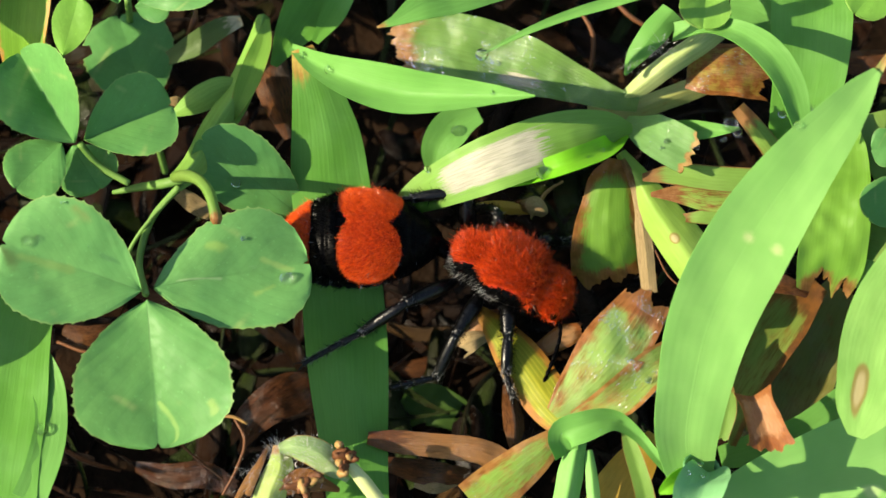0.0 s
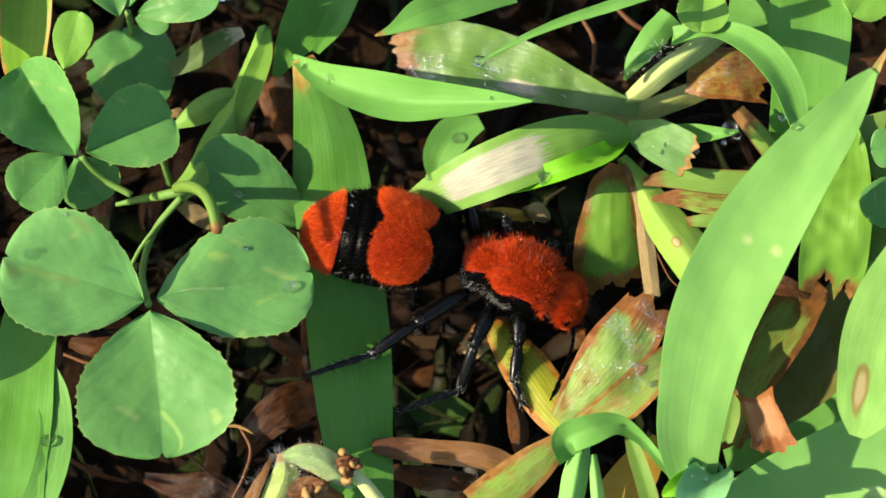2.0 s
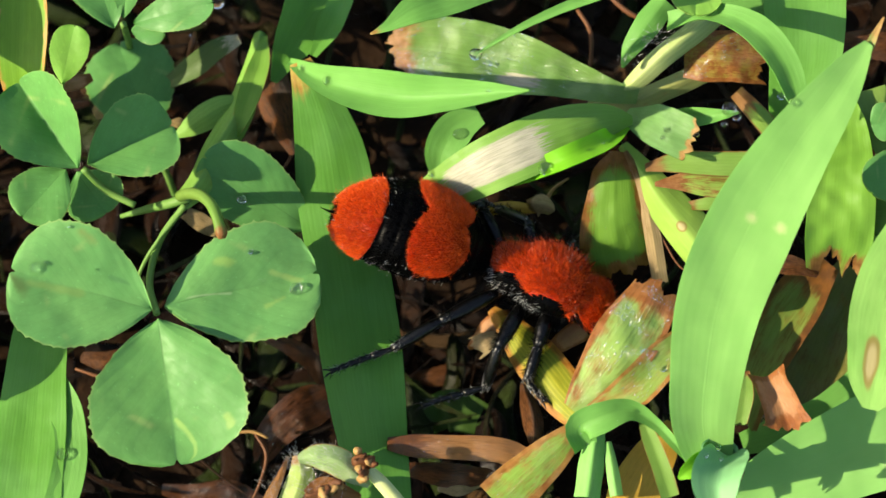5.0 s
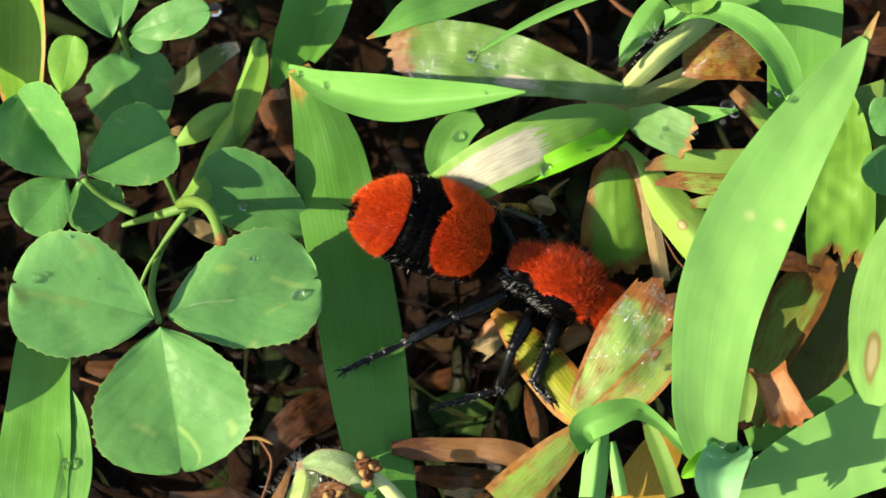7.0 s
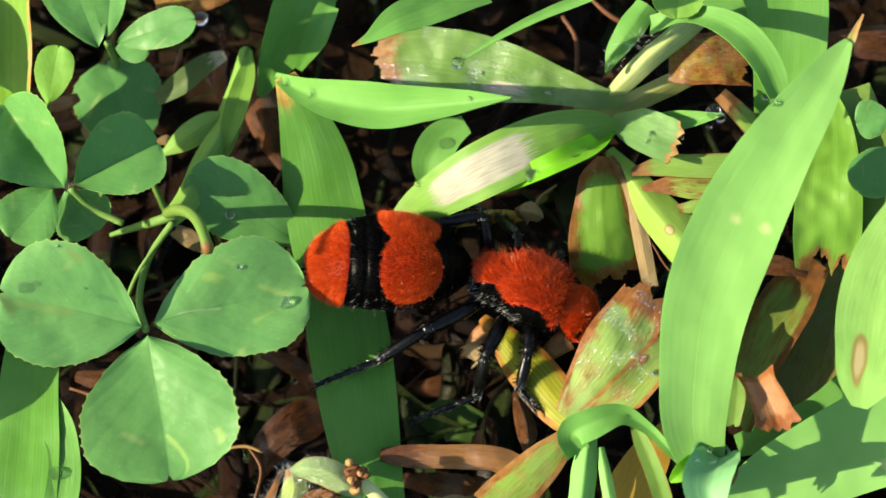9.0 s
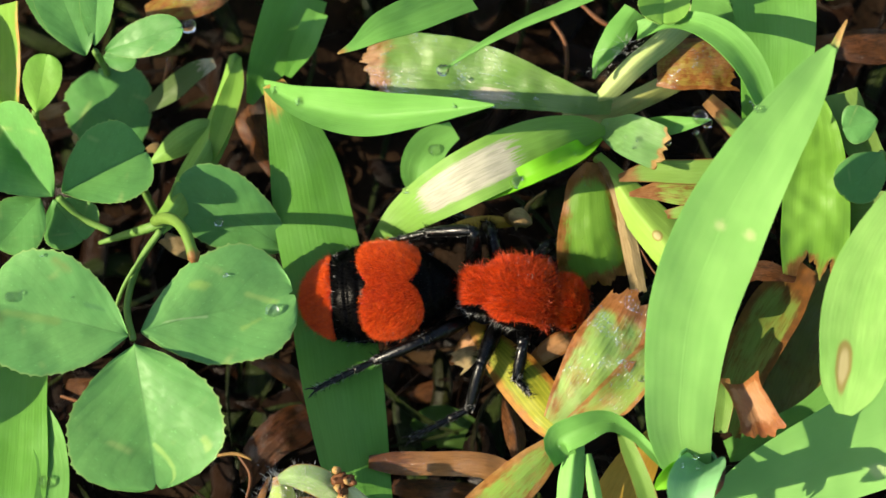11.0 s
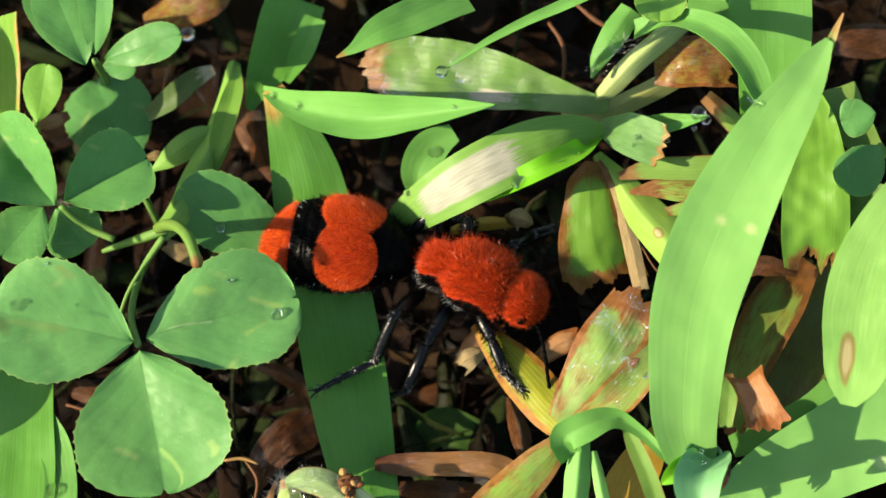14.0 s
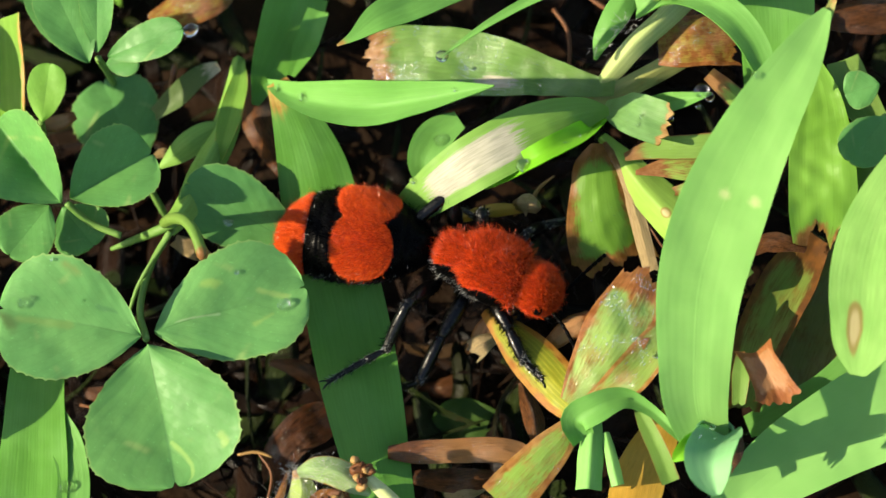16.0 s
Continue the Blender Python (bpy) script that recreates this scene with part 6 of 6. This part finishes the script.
        antenna = parts["antenna_r" if side < 0 else "antenna_l"] = new("antenna", None)
        antenna.parent = ant
        line = spline([(0, 0, 0, 0.34), (1.2, 0, 0.35, 0.26), (2.6, 0, 0.2, 0.3), (4.4, 0, -0.5, 0.27), (6.0, 0, -1.3, 0.16)], 12)
        for k in range(11):
            a, b = line[k], line[k + 1]
            mesh_object("scape" if k == 0 else "segment", *tube_arrays([(*(a[:3]), a[3] * 0.75), (*((a + b)[:3] / 2), a[3] * 1.1), (*(b[:3] * 1.0), b[3] * 0.8)])[:2], BLACK_SKIN, antenna)
    # legs: femur, and tibia with its tarsus, each along +x from its upper joint
    rng = np.random.default_rng(21)
    for row, (side_name, side) in ((r, s) for r in ("fore", "mid", "hind") for s in (("r", -1), ("l", 1))):
        f, t, w = LEG[row]
        femur = parts["femur_%s_%s" % (row, side_name)] = mesh_object("femur", *tube_arrays([(-0.25, 0, 0, 0.5), (0.3, 0, 0, 0.8), (f * 0.45, 0, 0.05, 1.1), (f * 0.85, 0, 0, 0.88), (f + 0.1, 0, 0, 0.68)], 12)[:2], LEG_SKIN, ant)
        shank = parts["shank_%s_%s" % (row, side_name)] = mesh_object("tibia", *tube_arrays([(-0.1, 0, 0, 0.55), (0.4, 0, 0.08, 0.7), (t * 0.6, 0, 0.08, 0.82), (t + 0.1, 0, 0, 0.62)], 12)[:2], LEG_SKIN, ant)
        roots, ways = [], []
        for k in range(320):
            a, d = rng.uniform(0, 6.28), rng.uniform(0.1, t)
            way = np.array([0.55, math.cos(a), math.sin(a)])
            roots.append((d, 0.22 * math.cos(a), 0.06 + 0.25 * math.sin(a))), ways.append(way / np.linalg.norm(way))
        mesh_object("bristles", *hair_strands(np.array(roots), np.array(ways), rng.uniform(0.25, 0.7, 320), np.full(320, 0.018), 0.1, rng), BLACK_HAIR, shank, smooth=False)
        for k in range(260):
            a, d = rng.uniform(0, 6.28), rng.uniform(0.1, t)
            way = np.array([0.8, math.cos(a) * 0.6, math.sin(a) * 0.6])
            roots[k], ways[k] = (d, 0.25 * math.cos(a), 0.06 + 0.27 * math.sin(a)), way / np.linalg.norm(way)
        mesh_object("pale_hair", *hair_strands(np.array(roots[:260]), np.array(ways[:260]), rng.uniform(0.14, 0.3, 260), np.full(260, 0.013), 0.1, rng), SILVER_HAIR, shank, smooth=False)
        a, d = rng.uniform(0, 6.28, 560), rng.uniform(0.1, f, 560)
        ways = unit(np.stack([0.4 + 0 * a, np.cos(a), np.sin(a)], -1))
        mesh_object("hair", *hair_strands(np.stack([d, 0.35 * np.cos(a), 0.35 * np.sin(a)], -1), ways, rng.uniform(0.25, 0.6, 560), np.full(560, 0.018), 0.1, rng), BLACK_HAIR, femur, smooth=False)
        mesh_object("pale_hair", *hair_strands(np.stack([d, 0.38 * np.sin(a), 0.38 * np.cos(a)], -1)[:140], unit(np.stack([0.9 + 0 * a, np.sin(a) * 0.6, np.cos(a) * 0.6], -1))[:140], rng.uniform(0.12, 0.26, 140), np.full(140, 0.012), 0.1, rng), SILVER_HAIR, femur, smooth=False)
        tarsus = parts["tarsus_%s_%s" % (row, side_name)] = new("tarsus")
        tarsus.parent = ant
        x, z = 0.0, 0.0
        for k in range(5):
            step = w * (0.34, 0.2, 0.16, 0.13, 0.17)[k]
            z2 = z - step * (0.06 + 0.02 * k)
            thick = 0.5 - 0.035 * k
            mesh_object("tarsus_segment", *tube_arrays([(x - 0.05, 0, z, thick * 0.7), (x + step * 0.7, 0, (z + 2 * z2) / 3, thick), (x + step, 0, z2, thick * 1.12)])[:2], LEG_SKIN, tarsus)
            mesh_object("spine", *tube_arrays([(x + step * 0.9, 0.1, z2 + 0.05, 0.07), (x + step + 0.45, 0.35, z2 - 0.05, 0.015)], 5)[:2], LEG_SKIN, tarsus)
            mesh_object("spine", *tube_arrays([(x + step * 0.9, -0.1, z2 + 0.05, 0.07), (x + step + 0.45, -0.35, z2 - 0.05, 0.015)], 5)[:2], LEG_SKIN, tarsus)
            x, z = x + step, z2
        a, d = rng.uniform(0, 6.28, 180), rng.uniform(0.0, 1.0, 180)
        ways = unit(np.stack([0.9 + 0 * a, np.cos(a), np.sin(a)], -1))
        roots = np.stack([d * x, 0.2 * np.cos(a), d * z + 0.2 * np.sin(a)], -1)
        mesh_object("black_hair", *hair_strands(roots[:80], ways[:80], rng.uniform(0.25, 0.5, 80), np.full(80, 0.016), 0.1, rng), BLACK_HAIR, tarsus, smooth=False)
        mesh_object("pale_hair", *hair_strands(roots[80:], ways[80:], rng.uniform(0.15, 0.3, 100), np.full(100, 0.011), 0.1, rng), SILVER_HAIR, tarsus, smooth=False)
        for k in (-1, 1):
            mesh_object("claw", *tube_arrays([(x - 0.05, k * 0.08, z, 0.14), (x + 0.35, k * 0.25, z + 0.08, 0.1), (x + 0.6, k * 0.32, z - 0.12, 0.02)])[:2], LEG_SKIN, tarsus)
    return ant, parts


# lengths of femur, tibia and tarsus
LEG = {"fore": (2.7, 2.6, 1.8), "mid": (3.5, 3.6, 4.6), "hind": (4.1, 3.8, 4.6)}
# joints of the legs on the body
HIP = {"fore": (1.5, 1.3, -1.5), "mid": (-0.3, 1.5, -1.6), "hind": (-2.4, 1.7, -1.2)}
ANT, ANT_PARTS = velvet_ant()

# t, place of the thorax, heading, roll, pitch, then abdomen's turn and lift, head's turn and dip, reach of the waist, roll of the thorax against the abdomen
BODY = [
    (0, 3.64, 0.09, 8.5, -17.4, -18, 4, 12.9, -16, -6, 34, 1.2, -10),
    (1, 3.8, -0.04, 8.5, -15.5, -18, 4, 9.9, -15, -6, 34, 1, -10),
    (1.5, 3.93, -0.05, 8.5, -16.1, -18, 4, 9.5, -11, -6, 34, 0.7, -10),
    (2, 4.29, -0.09, 8.5, -16.6, -19, 4, 7.2, 0, -6, 34, 0.2, -10),
    (2.5, 4.58, -0.14, 8.5, -17.6, -20, 4, 7.28, 6, -6, 34, 0, -10),
    (3.5, 5.18, -0.49, 8.5, -16.2, -22, 5, 5.22, 12, -4.2, 34, 0.3, -10),
    (4, 5.29, -0.64, 8.5, -17, -22, 5, 6.1, 12, -4.2, 34, 0.35, -10),
    (4.2, 5.34, -0.68, 8.5, -17.1, -22, 5, 6.53, 12, -4.2, 34, 0.35, -10),
    (6.3, 6.44, -1.05, 8.2, -23.8, -29, 6, 14.8, 16, -3, 34, 0.35, -14),
    (7, 6.61, -0.98, 8.2, -24.1, -29, 6, 17.02, 16, -3, 34, 0.35, -14),
    (7.5, 6.59, -0.87, 8.2, -23.9, -30, 6, 19.65, 14, -3, 34, 0.4, -14),
    (8, 6.58, -0.79, 8.2, -23, -31, 6, 25.37, 9, -4.2, 34, 0.6, -14),
    (8.5, 5.98, -0.75, 8.3, -21.7, -27, 5, 19.9, 4, -5.4, 34, 0.5, -10),
    (9, 5.24, -1.04, 8.4, -20, -24, 4, 18.5, 0, -6, 34, 0.5, -10),
    (9.2, 5.09, -0.9, 8.4, -20, -22, 4, 19.2, -2, -6, 34, 0.5, -10),
    (11.3, 5.1, -1.04, 8.5, -5, 2, 2, 4.8, -8, -4.8, 36, 0, -6),
    (11.6, 5.12, -0.56, 8.5, -1.4, 4, 2, 4, -9, 0, 36, 0, -6),
    (12, 4.73, 0.06, 8.5, 6.5, 5, 2, 3.4, -10, 4.8, 36, 0, -6),
    (12.3, 4.24, -0.6, 8.5, -1.4, 2, 2, 5.1, -11, 0, 36, 0, -6),
    (12.5, 3.79, -0.34, 8.5, -6.9, -1, 2, 3.6, -12, -4.2, 36, 0, -4),
    (12.6, 2.95, 0, 8.5, -13.2, -6, 2, 8.2, -7, -9, 24, 0, -4),
    (12.7, 2.54, 0.45, 8.5, -19.8, -7, 2, 6.4, -7, -9, 14, 0.2, -4),
    (13, 2.07, 0.84, 8.5, -23, -8, 2, 9.1, -7, -9, 14, 0.3, -4),
    (13.5, 2.2, 0.66, 8.5, -23.2, -9, 2, 9, -7, -9, 14, 0.3, -4),
    (14.5, 2.17, 0.66, 8.5, -24.4, -9, 2, 9.4, -7, -9, 14, 0.3, -4),
    (16, 2.66, 0.26, 8.5, -25.8, -9, 2, 10.2, -6, -7.8, 14, 0.3, -4),
]
# where each ankle and each foot stands
FEET = {
    'fore_r': [(0, 4.37, -7.46, 6.80, 5.04, -8.97, 6.90), (1.5, 4.61, -7.90, 6.80, 5.27, -8.90, 6.90), (4, 4.68, -8.18, 6.80, 5.43, -8.92, 6.90), (6.3, 4.60, -8.29, 6.80, 5.50, -8.79, 6.90), (7, 4.75, -8.43, 6.80, 5.70, -8.86, 6.90), (9, 4.80, -7.99, 6.80, 5.52, -8.98, 6.90), (9.2, 4.80, -7.95, 6.80, 5.52, -8.94, 6.90), (11.3, 5.50, -6.72, 6.80, 6.76, -8.32, 6.90), (12.5, 5.24, -6.37, 6.80, 6.68, -8.16, 6.90), (12.6, 5.03, -6.31, 6.80, 6.63, -8.11, 6.90), (14.5, 4.40, -6.50, 6.80, 6.07, -8.57, 6.90), (16, 5.02, -6.85, 6.80, 6.77, -8.91, 6.90)],
    'mid_r': [(0, -0.38, -7.04, 5.20, -5.20, -7.81, 4.60), (0.4, -0.10, -7.18, 5.20, -4.96, -8.06, 4.60), (0.8, 0.94, -7.66, 5.20, -4.35, -9.06, 4.60), (1.5, 0.99, -7.60, 5.20, -4.35, -9.06, 4.60), (2, 0.99, -7.44, 5.20, -4.28, -8.87, 4.60), (4, 1.24, -7.63, 5.20, -4.26, -8.63, 4.60), (6.3, 2.62, -7.72, 5.20, -3.11, -8.46, 4.60), (7, 2.58, -7.76, 5.20, -3.24, -8.46, 4.60), (9, 1.81, -7.72, 5.20, -3.66, -8.85, 4.60), (9.2, 1.76, -7.72, 5.20, -3.68, -8.85, 4.60), (11.3, 2.04, -8.25, 5.20, -1.89, -9.65, 4.60), (12.4, 1.85, -8.45, 5.20, -2.14, -10.08, 4.60), (12.7, -1.88, -6.32, 5.20, -5.12, -6.75, 4.60), (13, -2.33, -6.25, 5.20, -5.50, -6.72, 4.60), (14.5, -2.67, -6.39, 5.20, -5.81, -6.75, 4.60), (16, -2.64, -6.67, 5.20, -5.91, -6.84, 4.60)],
    'hind_r': [(0, -5.51, -4.74, 8.00, -9.53, -7.01, 8.50), (0.4, -5.33, -5.12, 8.00, -9.48, -7.06, 8.50), (0.8, -5.17, -5.91, 8.00, -9.49, -7.19, 8.50), (1.5, -5.19, -5.82, 8.00, -9.60, -7.25, 8.50), (4, -4.71, -5.82, 8.00, -9.79, -7.13, 8.50), (7, -4.74, -5.34, 8.00, -9.84, -7.08, 8.50), (9, -4.71, -5.52, 8.00, -9.50, -6.96, 8.50), (11.3, -3.96, -5.03, 8.00, -9.30, -7.22, 8.50), (12.5, -3.57, -5.15, 8.00, -9.24, -7.26, 8.50), (12.8, -4.24, -4.93, 8.00, -9.30, -7.08, 8.50), (14.5, -4.41, -4.94, 8.00, -9.43, -6.91, 8.50), (16, -4.30, -4.88, 8.00, -9.47, -7.04, 8.50)],
    'fore_l': [(0, 8.09, 2.88, 5.00, 9.68, 3.48, 4.50), (9.2, 8.63, 2.70, 5.00, 10.22, 3.17, 4.50), (11.3, 8.38, 3.49, 5.00, 9.78, 4.18, 4.50), (12.5, 7.95, 3.74, 5.00, 9.54, 4.19, 4.50), (13, 7.14, 4.46, 5.00, 8.55, 5.14, 4.50), (16, 7.08, 3.85, 5.00, 8.67, 4.25, 4.50)],
    'mid_l': [(0, 2.35, 4.97, 6.00, 0.57, 6.38, 5.50), (9.2, 4.09, 5.03, 6.00, 2.16, 6.45, 5.50), (11.3, 3.98, 4.79, 6.00, 2.02, 5.99, 5.50), (12.5, 3.72, 4.61, 6.00, 1.77, 6.03, 5.50), (13, 2.89, 5.15, 6.00, 1.35, 6.75, 5.50), (16, 2.88, 4.49, 6.00, 0.98, 6.26, 5.50)],
    'hind_l': [(0, -2.18, 4.45, 9.50, -5.78, 4.85, 7.30), (1.5, -2.02, 3.27, 9.50, -5.62, 3.67, 7.30), (3, -1.12, 5.25, 5.00, -4.72, 5.65, 2.80), (4, -1.16, 4.95, 5.50, -4.76, 5.35, 3.30), (6.5, -0.72, 5.10, 6.50, -4.32, 5.50, 4.30), (7.5, -0.56, 5.02, 6.50, -4.16, 5.42, 4.30), (8.5, 0.04, 5.11, 5.50, -3.56, 5.51, 3.30), (9, -0.59, 3.42, 9.50, -4.19, 3.82, 7.30), (11.5, 0.17, 3.40, 9.50, -3.43, 3.80, 7.30), (12.3, -1.06, 3.51, 9.50, -4.66, 3.91, 7.30), (13, 0.40, 4.99, 7.50, -3.20, 5.39, 5.30), (14, -1.41, 3.82, 8.50, -5.01, 4.22, 6.30), (16, -1.73, 3.34, 9.50, -5.33, 3.74, 7.30)],
}
ANTENNA = {
    "antenna_r": [(0, -75, -5), (1.5, -78, -5), (4, -72, -5), (7, -60, 5), (9, -60, 5), (11.3, -30, 10), (12.5, -20, 10), (13, -52, -8), (14.5, -48, -8), (16, -32, -8)],
    "antenna_l": [(0, -20, 10), (4, -15, 10), (7, 0, 15), (9, 10, 15), (12.5, 10, 10), (13, 30, 0), (14.5, 28, 0), (15, 40, -5), (16, 75, -12)],
}


def eased(rows, t):
    """A smooth value between rows of (t, ...), level where the rows are."""
    p = np.asarray(rows, float)
    x, y = p[:, 0], p[:, 1:]
    if t <= x[0]:
        return y[0]
    if t >= x[-1]:
        return y[-1]
    k = int(np.clip(np.searchsorted(x, t, side="right") - 1, 0, len(x) - 2))
    d = np.diff(y, axis=0) / np.diff(x)[:, None]

    def slope(n):
        if n == 0 or n == len(x) - 1:
            return d[0] * 0
        a, b = d[n - 1], d[n]
        return np.where(a * b > 0, 2 * a * b / np.where(np.abs(a + b) < 1e-9, 1, a + b), 0)

    h = x[k + 1] - x[k]
    s = (t - x[k]) / h
    return (2 * s**3 - 3 * s**2 + 1) * y[k] + (s**3 - 2 * s**2 + s) * h * slope(k) + (-2 * s**3 + 3 * s**2) * y[k + 1] + (s**3 - s**2) * h * slope(k + 1)


def aim(origin, target, up):
    """A pose at origin whose x points to target and whose z leans to up."""
    x = (target - origin).normalized()
    y = up.cross(x)
    y = y.normalized() if y.length > 1e-6 else x.orthogonal().normalized()
    z = x.cross(y)
    return Matrix(((x.x, y.x, z.x, origin.x), (x.y, y.y, z.y, origin.y), (x.z, y.z, z.z, origin.z), (0, 0, 0, 1)))


def body_pose(t):
    x, y, z, heading, roll, pitch = eased(BODY, t)[:6]
    return Matrix.Translation((x * MM, y * MM, z * MM)) @ Euler((radians(roll), radians(pitch), radians(heading))).to_matrix().to_4x4()


def motions():
    """The ant's walk: its body, then each part in the body's space; the feet stay where they are planted."""
    times = [n / 10 for n in range(161)]
    poses = [body_pose(t) for t in times]
    walk(ANT, list(zip(times, poses)))
    walk(ANT_PARTS["abdomen"], [(t, pose((-3.7 - eased(BODY, t)[10]) * MM, 0, 0.2 * MM, -eased(BODY, t)[11], eased(BODY, t)[7], eased(BODY, t)[6])) for t in times])
    walk(ANT_PARTS["head"], [(t, pose(3.35 * MM, 0, -0.35 * MM, 0, eased(BODY, t)[9], eased(BODY, t)[8])) for t in times])
    for name, side in (("antenna_r", -1), ("antenna_l", 1)):
        rows = []
        for t in times:
            head = pose(3.35 * MM, 0, -0.35 * MM, 0, eased(BODY, t)[9], eased(BODY, t)[8])
            yaw, dip = eased(ANTENNA[name], t)
            rows.append((t, head @ pose(2.75 * MM, side * 0.75 * MM, -0.5 * MM, 0, dip, yaw)))
        walk(ANT_PARTS[name], rows)
    for key, rows in FEET.items():
        row, side_name = key.split("_")
        side = -1 if side_name == "r" else 1
        f, tib, tar = (n * MM for n in LEG[row])
        femurs, tibiae, tarsi = [], [], []
        hip = Vector((HIP[row][0], side * HIP[row][1], HIP[row][2])) * MM
        for t, m in zip(times, poses):
            back = m.inverted()
            ankle_x, ankle_y, ankle_z, toe_x, toe_y, toe_z = eased(rows, t)
            ankle, toe = back @ (Vector((ankle_x, ankle_y, ankle_z)) * MM), back @ (Vector((toe_x, toe_y, toe_z)) * MM)
            span = ankle - hip
            far = min(max(span.length, abs(tib - f) * 1.05 + 0.2 * MM), (f + tib) * 0.995)
            along = (f * f - tib * tib + far * far) / (2 * far)
            rise = math.sqrt(max(f * f - along * along, 0))
            way = span.normalized()
            bow = Vector((0.15 if row == "fore" else -0.1, side * (0.5 if row == "hind" else 0.35), 1.0))
            bow = (bow - way * bow.dot(way)).normalized()
            knee, ankle = hip + way * along + bow * rise, hip + way * far
            femurs.append((t, aim(hip, knee, bow)))
            tibiae.append((t, aim(knee, ankle, bow)))
            tarsi.append((t, aim(ankle, toe, Vector((0, 0, 1)))))
        walk(ANT_PARTS["femur_" + key], femurs)
        walk(ANT_PARTS["shank_" + key], tibiae)
        walk(ANT_PARTS["tarsus_" + key], tarsi)


motions()
